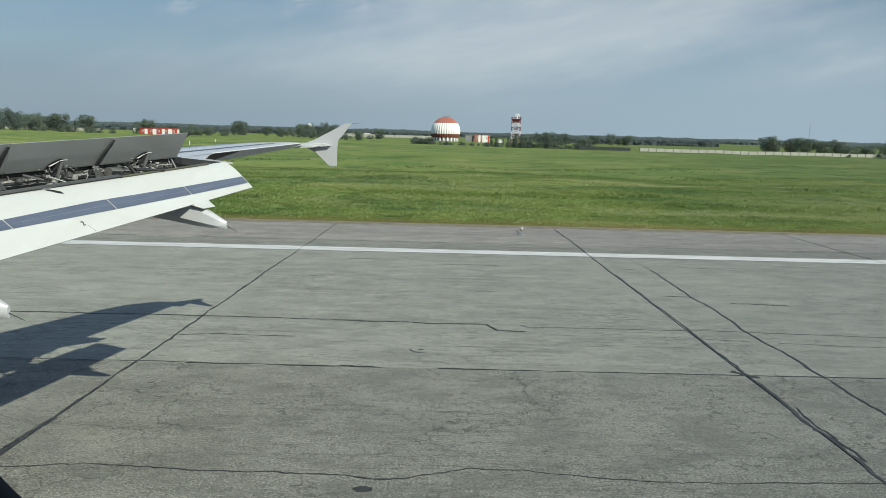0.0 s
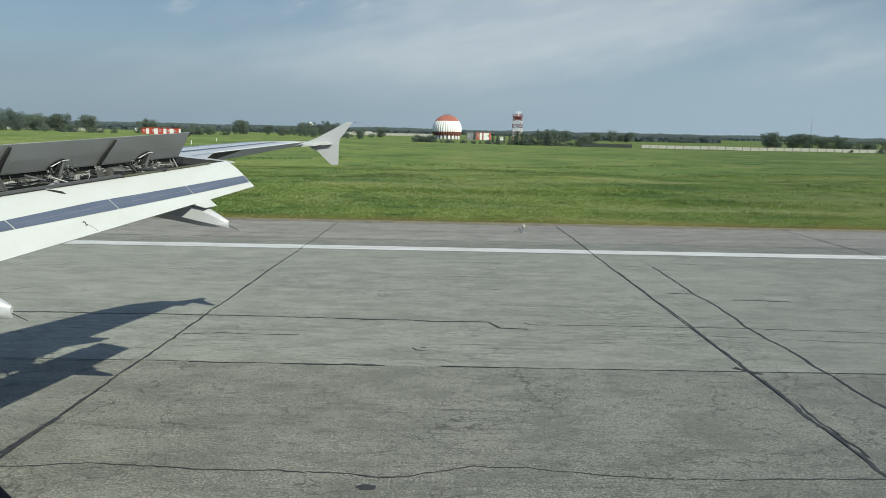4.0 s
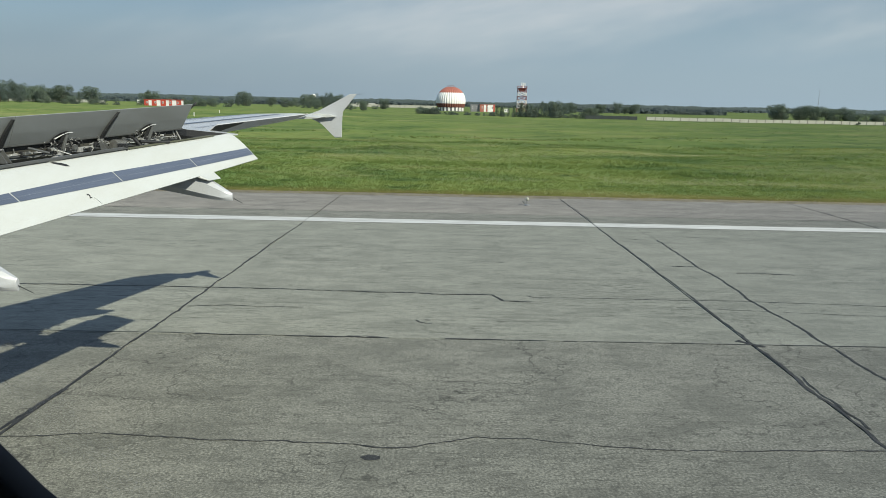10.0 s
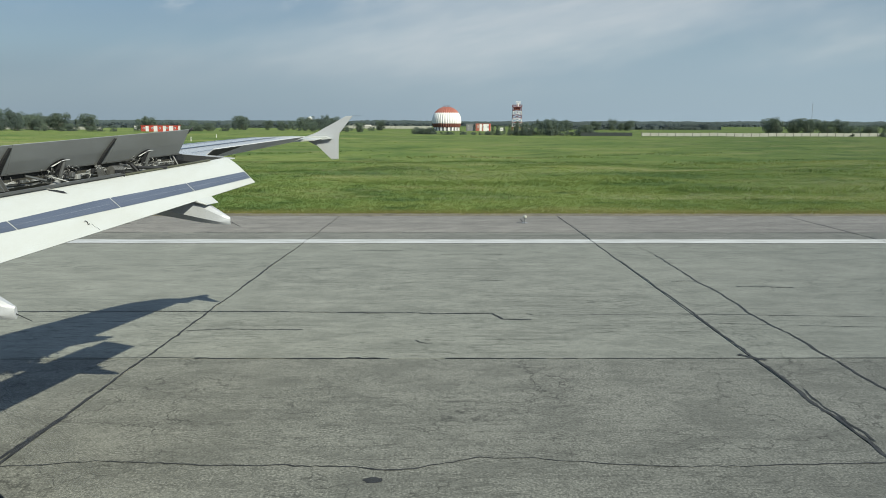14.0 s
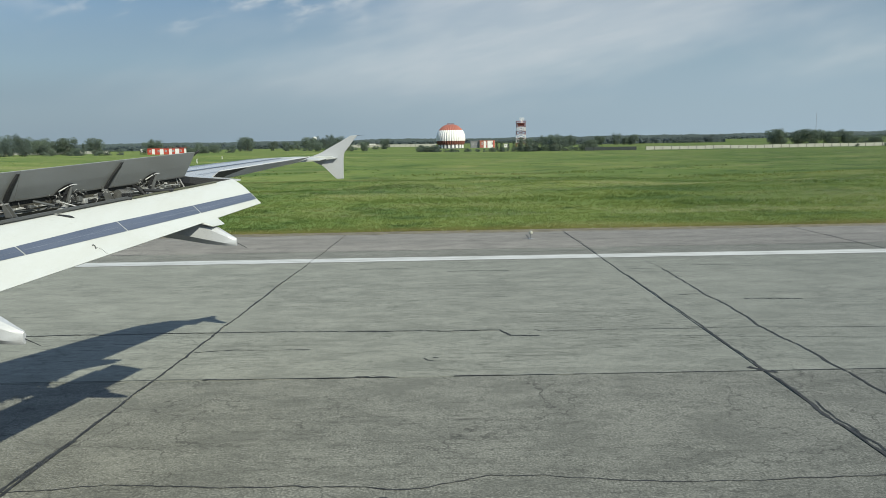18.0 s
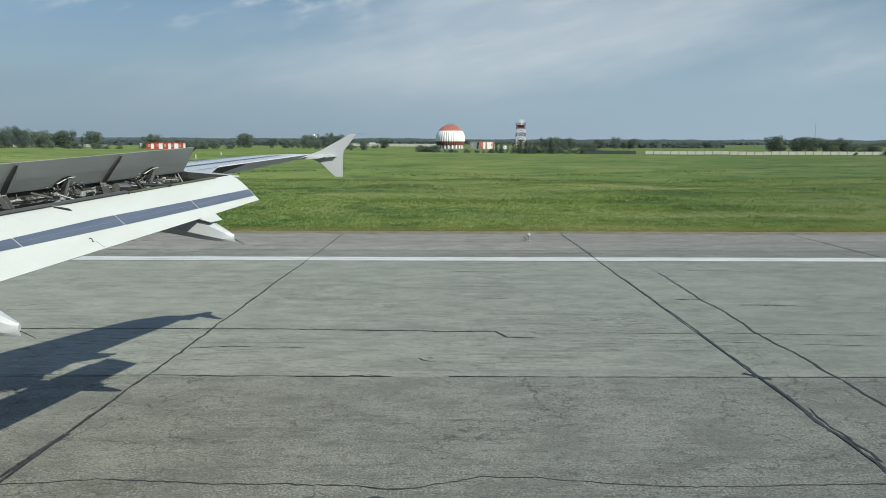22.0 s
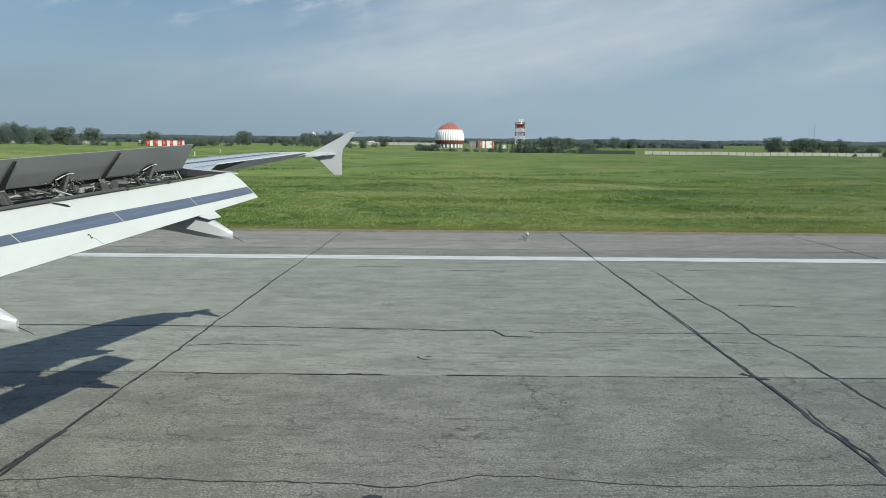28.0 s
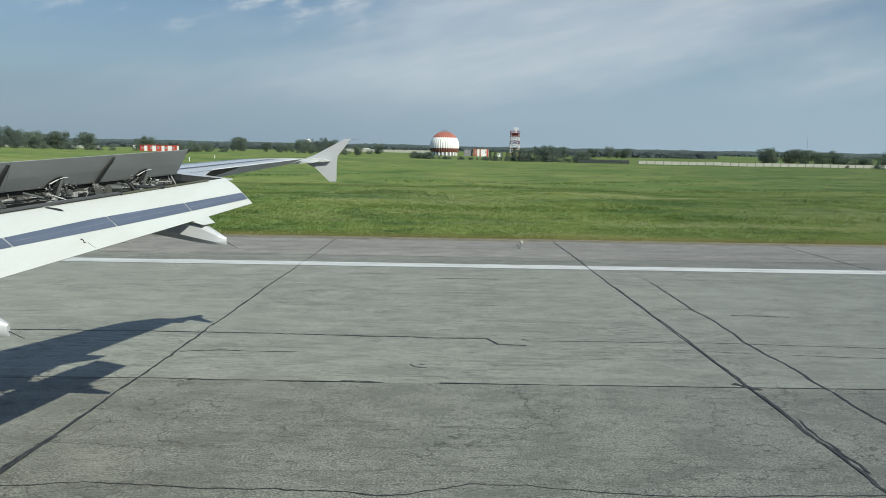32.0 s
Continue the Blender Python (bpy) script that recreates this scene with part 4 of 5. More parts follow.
bm = loft(bmesh.new(), [inner_ring(y) for y in steps(0.35, 4.42, 6)])
part("inner_flap", bm, M["white"], PLANE, "white lowered inner flap", True)


# flap track fairings
def build_fairing(y, tx, tz, k):
    rings = []
    for d, w, h, dz in ((0.0, 0.022, 0.10, 0.0), (0.02, 0.034, 0.115, 0.003), (0.16, 0.075, 0.19, 0.052), (0.38, 0.115, 0.30, 0.135), (0.75, 0.15, 0.38, 0.245),
                        (1.3, 0.16, 0.42, 0.36), (2.0, 0.15, 0.40, 0.46), (2.7, 0.10, 0.28, 0.48), (3.1, 0.02, 0.08, 0.46)):
        x, zc, w, h = tx - d * k, tz + 0.055 + dz * k, w * k, h * k / 2
        rings.append([(x, y - w, zc - h * 0.55), (x, y - w * 0.5, zc - h), (x, y + w * 0.5, zc - h), (x, y + w, zc - h * 0.55),
                      (x, y + w, zc + h * 0.5), (x, y + w * 0.45, zc + h), (x, y - w * 0.45, zc + h), (x, y - w, zc + h * 0.5)])
    bm = loft(bmesh.new(), rings)
    f = part("flap_track_fairing", bm, M["wing"], PLANE, "pale pointed flap track fairing")
    f.data.set_sharp_from_angle(angle=radians(28))
    bm = tube(bmesh.new(), (tx - 0.03, y, tz + 0.06), (tx + 0.13, y + 0.02, tz - 0.03), 0.005, 0.003, 5)
    part("static_wick", bm, M["dark"], f)


build_fairing(10.3, -2.81, 3.125, 1.0)
build_fairing(6.7, -3.80, 2.73, 1.12)
build_fairing(4.3, -4.7, 2.5, 1.2)

# raised spoilers with their gear in the open bay
SP_TOP = [11.1, 9.70, 8.19, 6.68, 5.2]
SP_LOW = [11.2, 9.78, 8.36, 6.86, 5.36]


def spoiler_top(y):
    return Vector((-3.56 - 0.33 * (11.1 - y), y, 4.41 - 0.054 * (11.1 - y)))


def spoiler_low(y):
    return Vector((hinge_x(y) + 0.02, y, hinge_z(y) + 0.005))


def build_spoiler(i):
    y0, y1, l0, l1 = SP_TOP[i + 1] + 0.004, SP_TOP[i] - 0.004, SP_LOW[i + 1] + 0.004, SP_LOW[i] - 0.004
    back = Vector((-0.035, 0, 0.012))
    rings = []
    for k in steps(0, 1, 6):
        yt, yl = y0 + (y1 - y0) * k, l0 + (l1 - l0) * k
        t = spoiler_top(yt)
        l = spoiler_low(yl).lerp(t, 0.10)
        m = l.lerp(t, 0.45) + Vector((0.005, 0, -0.002))
        rings.append([l, m, t, t + Vector((-0.006, 0, 0.005)), m + back * 1.6, l + back * 1.8])
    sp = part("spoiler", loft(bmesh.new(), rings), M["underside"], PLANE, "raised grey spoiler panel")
    # folded lower lip, and a dark strip painted for the hinge gap's shade
    bm = bmesh.new()
    for k, off, r in ((0.115, 0.016, 0.007), (0.135, 0.014, 0.004)):
        a, b = spoiler_low(l0).lerp(spoiler_top(y0), k), spoiler_low(l1).lerp(spoiler_top(y1), k)
        tube(bm, a + Vector((off, 0, 0)), b + Vector((off, 0, 0)), r, sides=6)
    part("lip", bm, M["rail"], sp, "dark folded lower lip")
    bm = loft(bmesh.new(), [[spoiler_low(y) + Vector(v) for v in ((-0.02, 0, -0.02), (0.0, 0, 0.055), (-0.02, 0, 0.06), (-0.04, 0, -0.02))] for y in (l0, l1)])
    part("hinge_gap_seal", bm, M["spar"], sp, "dark strip standing for the shaded hinge gap")
    # dark tapered guide bar beside the panel's end
    if i:
        bm = bmesh.new()
        rows = []
        for k in steps(0, 1, 6):
            c = spoiler_low(l1 - 0.13).lerp(spoiler_top(y1 - 0.035), 0.93 * k)
            w = 0.040 - 0.022 * k + 0.012 * math.sin(3.1 * k)
            c = c + Vector((0.012, -0.025 * math.sin(3.1 * k), 0))
            rows.append([c + Vector(v) for v in ((0, -w, 0.0), (0.022, -w, -0.004), (0.022, w, -0.004), (0, w, 0.0))])
        part("guide_bar", loft(bm, rows), M["dark"], sp, "dark tapered guide bar")
        c = spoiler_low(l1 - 0.16)
        for s_y in (-0.045, 0.04):
            bm = prism(bmesh.new(), [c + Vector((0.03, s_y, 0.09)), c + Vector((0.06, s_y, 0.05)), c + Vector((0.16, s_y, -0.12)), c + Vector((0.08, s_y, -0.12))], (0, 0.012, 0))
            part("guide_fork", bm, M["metal"], sp, "bare metal fork")
        part("fork_pin", tube(bmesh.new(), c + Vector((0.06, -0.07, 0.02)), c + Vector((0.06, 0.07, 0.02)), 0.011, sides=8), M["bright"], sp)
    else:
        b = spoiler_top(y1)
        bm = prism(bmesh.new(), [b + Vector((0.004, 0.002, 0.0)), b + Vector((0.03, 0.035, 0.035)), b + Vector((0.035, 0.02, 0.01)), b + Vector((-0.03, 0.0, -0.06))], (0.012, 0, 0))
        part("corner_seal", bm, M["dark"], sp, "dark rubber corner seal")
    # bracket, actuator, rods
    ym = (l0 + l1) / 2 - 0.05
    q = spoiler_low(ym)
    p = q.lerp(spoiler_top((y0 + y1) / 2), 0.36) + Vector((0.03, 0, 0))
    bm = tube(bmesh.new(), p + Vector((0.02, 0, -0.01)), q + Vector((0.05, -0.05, -0.17)), 0.022, sides=8)
    part("actuator_rod", bm, M["metal"], sp)
    bm = tube(bmesh.new(), q + Vector((0.06, -0.05, -0.10)), q + Vector((-0.02, -0.16, -0.20)), 0.036, sides=10)
    part("actuator", bm, M["steel"], sp)
    rg = random.Random(40 + i)
    for j in range(34):
        # hoses that sag or arch between two fittings
        near = rg.random() < 0.6
        y = ym + (rg.gauss(0, 0.12) if near else rg.uniform(-0.70, 0.70))
        up = rg.uniform(-0.08, 0.08) if near else rg.uniform(-0.08, -0.02)
        a = Vector((hinge_x(y) + rg.uniform(0.02, 0.10), y, hinge_z(y) + up))
        b = a + Vector((rg.uniform(-0.06, 0.06), rg.choice((-1, 1)) * rg.uniform(0.06, 0.26), rg.uniform(-0.05, 0.05)))
        c = (a + b) / 2 + Vector((0.0, rg.uniform(-0.03, 0.03), rg.uniform(-0.05, 0.08)))
        m, r = rg.choice(("bright", "silver", "metal", "bright", "dark", "dark")), rg.uniform(0.0025, 0.0055)
        path = [a * (1 - k) ** 2 + c * 2 * k * (1 - k) + b * k * k for k in steps(0, 1, 5)]
        bm = bmesh.new()
        for u, v in zip(path, path[1:]):
            tube(bm, u, v + (v - u) * 0.05, r, sides=6)
        part("hose", bm, M[m], sp)
    for j in range(56):
        near = rg.random() < 0.7
        y = ym + (rg.gauss(0, 0.11) if near else rg.uniform(-0.70, 0.70))
        up = rg.uniform(-0.08, 0.10) if near else rg.uniform(-0.08, -0.01)
        a = Vector((hinge_x(y) + rg.uniform(0.02, 0.10), y, hinge_z(y) + up))
        b = a + Vector((rg.uniform(-0.04, 0.04), rg.choice((-1, 1)) * rg.uniform(0.02, 0.08), rg.uniform(-0.05, 0.05)))
        m = rg.choice(("silver", "bright", "bright", "metal", "metal", "dark", "spar"))
        part("link_rod", tube(bmesh.new(), a, b, rg.uniform(0.003, 0.006), sides=6), M[m], sp)
        if rg.random() < 0.25:
            part("rod_end", tube(bmesh.new(), b - (b - a).normalized() * 0.006, b + (b - a).normalized() * 0.006, 0.010, sides=8), M["metal"], sp)
    for j in range(14):
        y = ym + rg.uniform(-0.6, 0.6)
        a = Vector((hinge_x(y) + rg.uniform(0.02, 0.12), y, hinge_z(y) - rg.uniform(0.0, 0.08)))
        e = Vector((rg.uniform(0.01, 0.03), rg.uniform(0.012, 0.045), rg.uniform(0.012, 0.03)))
        part("fitting", box(bmesh.new(), a - e, a + e, 0.005), M[rg.choice(("metal", "bright", "dark", "dark", "silver"))], sp)
    # crescent cap over a dark patch painted as a shaded opening, two arms below
    def on_panel(dy, k, out):
        yy = ym - 0.04 + dy
        return spoiler_low(yy).lerp(spoiler_top(yy - 0.1 * (1 - k)), k) + Vector((out, 0, -out * 0.4))
    rows = []
    for j in range(10):
        u = j / 9
        dy = -0.100 + 0.205 * u
        k = 0.27 + 0.17 * math.sin(min(1.0, u * 1.35) * 1.5708) - 0.01 * u
        w = 0.020 + 0.030 * math.sin(math.pi * u)
        rows.append([on_panel(dy, k - w, 0.034), on_panel(dy, k, 0.048), on_panel(dy, k + 0.012, 0.040), on_panel(dy, k - w + 0.01, 0.026)])
    part("hinge_cap", loft(bmesh.new(), rows), M["grey"], sp, "pale grey crescent hinge cap")
    rows = [[on_panel(-0.095, 0.30, 0.017), on_panel(-0.13, 0.13, 0.017)], [on_panel(-0.04, 0.40, 0.017), on_panel(-0.06, 0.11, 0.017)],
            [on_panel(0.03, 0.45, 0.017), on_panel(0.0, 0.11, 0.017)], [on_panel(0.085, 0.44, 0.017), on_panel(0.045, 0.11, 0.017)]]
    part("hinge_opening", loft(bmesh.new(), rows, closed=False), M["dark"], sp, "dark patch standing for a shaded opening in the panel")
    for dy0, dy1, m in ((0.0, -0.04, "dark"), (0.06, 0.03, "rail"), (0.03, -0.01, "dark")):
        part("hinge_arm", tube(bmesh.new(), on_panel(dy0, 0.42, 0.035), on_panel(dy1, 0.02, 0.07), 0.013, 0.017, 7), M[m], sp)
    rg2 = random.Random(70 + i)
    for j in range(110):
        y = ym - 0.03 + rg2.gauss(0, 0.12)
        a = Vector((hinge_x(y) + rg2.uniform(0.04, 0.12), y, hinge_z(y) + rg2.uniform(-0.08, 0.07)))
        b = a + Vector((rg2.uniform(-0.03, 0.03), rg2.uniform(-0.06, 0.06), rg2.uniform(-0.03, 0.03)))
        part("link_rod", tube(bmesh.new(), a, b, rg2.uniform(0.003, 0.006), sides=6), M[rg2.choice(("bright", "bright", "metal", "metal", "dark", "dark"))], sp)
    y = ym - 0.20
    a = Vector((hinge_x(y) + 0.14, y, hinge_z(y) - 0.02))
    part("strut", tube(bmesh.new(), a, a + Vector((0.16, 0.13, -0.075)), 0.007, sides=7), M["bright"], sp, "bright slanting strut")
    part("strut_head", tube(bmesh.new(), a + Vector((0, -0.015, 0)), a + Vector((0, 0.015, 0.0)), 0.018, sides=8), M["bright"], sp)
    # slanting strut at the panel's end
    bm = tube(bmesh.new(), spoiler_low(l0 + 0.25) + Vector((0.22, 0.05, -0.05)), spoiler_low(l0 + 0.12) + Vector((0.12, 0, 0.02)), 0.012, sides=6)
    part("strut", bm, M["metal"], sp)


for i in range(4):
    build_spoiler(i)

# rear spar wall, shelf and edge rail of the bay, flap drive drum
# spar's lower part leans to close the camera's view yet pass the sun
bm = bmesh.new()
loft(bm, [[(hinge_x(y) + 0.004, y, hinge_z(y) - 0.01), (hinge_x(y) - 0.012, y, hinge_z(y) - 0.085), (hinge_x(y) - 0.19, y, hinge_z(y) - 0.24), (hinge_x(y) - 0.20, y, hinge_z(y) - 0.22), (hinge_x(y) - 0.016, y, hinge_z(y) - 0.01)] for y in steps(4.6, 11.2, 10)])
part("rear_spar", bm, M["bay"], PLANE, "dull beige rear spar of the flap bay")
# dark sheet and end plate painted for the shade under the fixed panel
bm = bmesh.new()
loft(bm, [[(cut_x(y) + 0.006, y, cut_z(y) - 0.003), (cut_x(y) + 0.002, y, cut_z(y) - 0.10), (cut_x(y) - 0.10, y, 3.83), (cut_x(y) - 0.15, y, 3.83), (cut_x(y) - 0.05, y, cut_z(y) - 0.022)] for y in (11.08, 11.22, 11.4, 11.55, 11.72, 11.84)])
loft(bm, [[(x + 0.004, y, z - 0.003) for x, _, z in wing_ring(11.22, cut_x(11.22), cut_z(11.22))] for y in (11.19, 11.214)])
part("bay_end_wall", bm, M["dark"], PLANE, "dark sheet standing for the shade under the fixed panel")
# long pipes that run the length of the bay
for out, drop, r, m, seed in ((0.045, 0.045, 0.007, "bright", 1), (0.060, 0.070, 0.006, "metal", 2), (0.075, 0.050, 0.0045, "silver", 3), (0.025, 0.085, 0.009, "rail", 4)):
    bm = bmesh.new()
    line = [Vector((hinge_x(y) + out + 0.02 * noise.noise((y * 1.3, seed, 5)), y, hinge_z(y) - drop + 0.03 * noise.noise((y * 1.9, seed, 1)))) for y in steps(4.8, 11.05, 44)]
    for a, b in zip(line, line[1:]):
        tube(bm, a, b + (b - a) * 0.04, r, sides=6)
    part("bay_pipe", bm, M[m], PLANE, "thin metal pipe along the flap bay")
bm = bmesh.new()
loft(bm, [[flap_le(y) + Vector(v) for v in ((-0.035, 0, 0.020), (-0.02, 0, 0.032), (0.0, 0, 0.030), (0.03, 0, 0.022), (0.03, 0, 0.010), (-0.035, 0, 0.0))] for y in steps(4.6, 9.52, 8)])
edge = part("bay_edge", bm, M["rail"], PLANE, "dark metal rail along the flap bay")
bm = tube(bmesh.new(), flap_le(4.6) + Vector((-0.012, 0, 0.034)), flap_le(9.5) + Vector((-0.012, 0, 0.034)), 0.005, sides=6)
part("edge_bead", bm, M["metal"], edge)
bm = box(bmesh.new(), flap_le(9.52) + Vector((-0.10, -0.02, -0.02)), flap_le(9.52) + Vector((0.02, 0.015, 0.075)), 0.006)
part("end_bracket", bm, M["dark"], edge)
bm = bmesh.new()
loft(bm, [[flap_le(y) + Vector(v) for v in ((-0.06, 0, 0.012), (-0.02, 0, 0.018), (0.03, 0, 0.016), (0.03, 0, 0.004), (-0.06, 0, -0.01))] for y in steps(9.54, 11.2, 5)])
part("bay_ledge", bm, M["olive"], PLANE, "olive primed ledge before the flap")
bm = tube(bmesh.new(), (-4.11, 9.64, 3.888), (-4.05, 9.80, 3.896), 0.07, 0.06, 14)
drum = part("drive_drum", bm, M["alloy_bronze"], PLANE, "round metal drive cover")
for k in (0.02, 0.17, 0.32, 0.47, 0.62, 0.77, 0.92):
    a = Vector((-4.11, 9.64, 3.888)).lerp(Vector((-4.05, 9.80, 3.896)), k)
    b = Vector((-4.11, 9.64, 3.888)).lerp(Vector((-4.05, 9.80, 3.896)), k + 0.04)
    part("drum_band", tube(bmesh.new(), a, b, 0.073, sides=14), M["metal"], drum)
bm = bmesh.new()
for a, b in (((-3.94, 9.86, 3.97), (-3.86, 9.90, 3.86)), ((-3.94, 9.86, 3.97), (-4.02, 9.92, 3.99)), ((-3.88, 9.90, 3.93), (-3.70, 10.14, 3.91)), ((-3.70, 10.14, 3.91), (-3.62, 10.24, 3.915))):
    tube(bm, a, b, 0.021, sides=8)
part("drive_lever", bm, M["dark"], PLANE, "dark flap drive lever")
for a, b in (((-3.86, 11.06, 4.05), (-3.82, 11.09, 3.91)), ((-3.82, 11.09, 4.04), (-3.76, 11.12, 3.90)), ((-3.90, 11.02, 4.0), (-3.87, 11.04, 3.9))):
    part("end_strut", tube(bmesh.new(), a, b, 0.010, sides=6), M["bright"], PLANE, "bright metal strut")

# fuselage: a tube with window openings, and the passenger window before the eye
bm = bmesh.new()
BAYS = [0.53 * k for k in range(-19, 12) if k]
xs = [-17.5, -16.6, -15.2, -13.2, -11] + sorted([-0.265, 0.265] + [c + s for c in BAYS for s in (-0.115, 0.115)]) + [9, 12, 14.5, 16.5, 18.0]
SEG = 48


def skin_point(x, i):
    a = 2 * math.pi * i / SEG
    k = 1.0
    if x < -11:
        k = math.sqrt(max(0.03, 1 - ((-11 - x) / 6.6) ** 2))
    if x > 9:
        k = max(0.1, 1 - ((x - 9) / 9.4) ** 1.6)
    return (x, AXIS_Y + RADIUS * k * math.cos(a), AXIS_Z + RADIUS * k * math.sin(a) + (0.6 * (1 - k) if x > 9 else -0.3 * (1 - k)))


grid = [[bm.verts.new(skin_point(x, i)) for i in range(SEG)] for x in xs]
for xi in range(len(xs) - 1):
    for i in range(SEG):
        j = (i + 1) % SEG
        own = abs(xs[xi] + 0.265) < 0.01 and i in (1, 2, 3)
        other = i in (2, 21) and any(abs(xs[xi] + 0.115 - c) < 0.01 for c in BAYS)
        if not own and not other:
            bm.faces.new((grid[xi][i], grid[xi + 1][i], grid[xi + 1][j], grid[xi][j]))
bm.faces.new(grid[0][::-1]), bm.faces.new(grid[-1])
hull = part("fuselage", bm, M["white"], PLANE, "white fuselage skin", True)


for c in BAYS:
    for i in (2, 21):
        (_, ya, za), (_, yb, zb) = skin_point(0, i), skin_point(0, i + 1)
        bm = bmesh.new()
        rings = []
        for grow, sink in ((0.0, 1.0), (-0.012, 1.0), (-0.012, 0.992), (0.0, 0.992)):
            ring = []
            for dx, ya_, za_ in ((-1, ya, za), (1, ya, za), (1, yb, zb), (-1, yb, zb)):
                zz = za_ + (0.02 + grow) * (1 if za_ == min(za, zb) else -1) * (-1 if grow else 0)
                ring.append((c + dx * (0.115 + grow), AXIS_Y + (ya_ - AXIS_Y) * sink, zz))
            rings.append(ring)
        loft(bm, rings + rings[:1], caps=False)
        part("window_frame", bm, M["grey"], hull)
        pane_bm = prism(bmesh.new(), [(c - 0.114, AXIS_Y + (ya - AXIS_Y) * 0.994, za), (c + 0.114, AXIS_Y + (ya - AXIS_Y) * 0.994, za),
                                      (c + 0.114, AXIS_Y + (yb - AXIS_Y) * 0.994, zb), (c - 0.114, AXIS_Y + (yb - AXIS_Y) * 0.994, zb)], (0, -0.006 if i == 2 else 0.006, 0))
        glass = part("window_pane", pane_bm, M["glass"], hull, "clear cabin window pane")
        glass.visible_shadow = False


def skin_y(z):
    return AXIS_Y + math.sqrt(max(0.0, RADIUS ** 2 - (z - AXIS_Z) ** 2))


def window_ring(grow, push, n=64):
    pts = []
    for i in range(n):
        a = 2 * math.pi * (i + 0.5) / n
        cx, cz = 0.062 if math.cos(a) > 0 else -0.020, 0.10 if math.sin(a) > 0 else 0.04
        pts.append((cx + (0.103 + grow) * math.cos(a), 0.14 + push, EYE[2] + cz + (0.145 + grow) * math.sin(a)))
    return pts


z_lo, z_hi = skin_point(0, 1)[2], skin_point(0, 4)[2]
square = []
for i in range(64):
    a = 2 * math.pi * (i + 0.5) / 64
    k = 1 / max(abs(math.cos(a)), abs(math.sin(a)))
    x, z = 0.265 * k * math.cos(a), (z_lo + z_hi) / 2 + (z_hi - z_lo) / 2 * k * math.sin(a)
    square.append((x, skin_y(z), z))
bm = loft(bmesh.new(), [window_ring(0.008, 0.003), window_ring(0.014, -0.030), window_ring(0.020, -0.045), window_ring(0.05, -0.055), square], caps=False)
panel = part("window_panel", bm, M["cover"], PLANE, "pale plastic wall panel round the cabin window")
bm = loft(bmesh.new(), [window_ring(0.001, 0.002), window_ring(0.004, 0.006), window_ring(0.010, 0.006), window_ring(0.009, 0.0), window_ring(0.005, -0.004), window_ring(0.002, -0.003), window_ring(0.001, 0.002)], caps=False)
part("window_gasket", bm, M["dark"], panel, "black rubber window seal", True)
bm = bmesh.new()
vs = [bm.verts.new(p) for p in window_ring(0.006, 0.006)]
bm.faces.new(vs)
pane = part("window_pane", bm, M["glass"], panel, "clear window pane")
pane.visible_shadow = False

# landing gear that carries the aircraft
for gy in (2.1, -5.5):
    bm = tube(bmesh.new(), (-6.2, gy, 0.55), (-6.2, gy, 3.4), 0.13, sides=12)
    leg = part("gear_leg", bm, M["steel"], PLANE, "main landing gear leg")
    for s in (-0.46, 0.46):
        bm = bmesh.new()
        loft(bm, [[(-6.2 + r * math.cos(a * 0.2618), gy + s + w, 0.58 + r * math.sin(a * 0.2618)) for a in range(24)] for w, r in ((-0.2, 0.4), (-0.17, 0.54), (-0.08, 0.58), (0.08, 0.58), (0.17, 0.54), (0.2, 0.4))])
        part("tyre", bm, M["dark"], leg, "black tyre")

# ---------------------------------------------------------------- runway edge light


def build_edge_light(x, y):
    t = thing("runway_edge_light", "small white runway edge light on a short post", "runway light", (x, y, 0.0), "runway edge lights")
    part("base_plate", tube(bmesh.new(), (0, 0, -0.02), (0, 0, 0.03), 0.16, 0.15, 12), M["steel"], t)
    part("stem", tube(bmesh.new(), (0, 0, 0.03), (0, 0, 0.24), 0.028, sides=8), M["steel"], t)
    bm = loft(bmesh.new(), [[(r * math.cos(a * 0.5236), r * math.sin(a * 0.5236), z) for a in range(12)] for z, r in
                            ((0.22, 0.05), (0.25, 0.085), (0.31, 0.09), (0.36, 0.065), (0.39, 0.02))])
    part("lamp_head", bm, M["fence"], t, "pale lamp head")
    part("cable_cover", box(bmesh.new(), (-0.05, 0.2, -0.01), (0.05, 1.7, 0.02), 0.005), M["post"], t)


build_edge_light(4.2, 35.2)
build_edge_light(64.2, 35.2)
build_edge_light(-55.8, 35.2)



def build_marker(x, y):
    t = thing("marker_post", "small white marker post in the meadow", "post", (x, y, swell(x, y)), "meadow marker posts")
    part("stake", box(bmesh.new(), (-0.09, -0.09, -0.2), (0.09, 0.09, 1.0), 0.02), M["chalk"], t)
    part("cap", box(bmesh.new(), (-0.12, -0.12, 1.0), (0.12, 0.12, 1.12), 0.02), M["chalk"], t)


for x, y in ((-69, 216), (-73, 255), (-38, 300)):
    build_marker(x, y)

# ---------------------------------------------------------------- grass, flowers


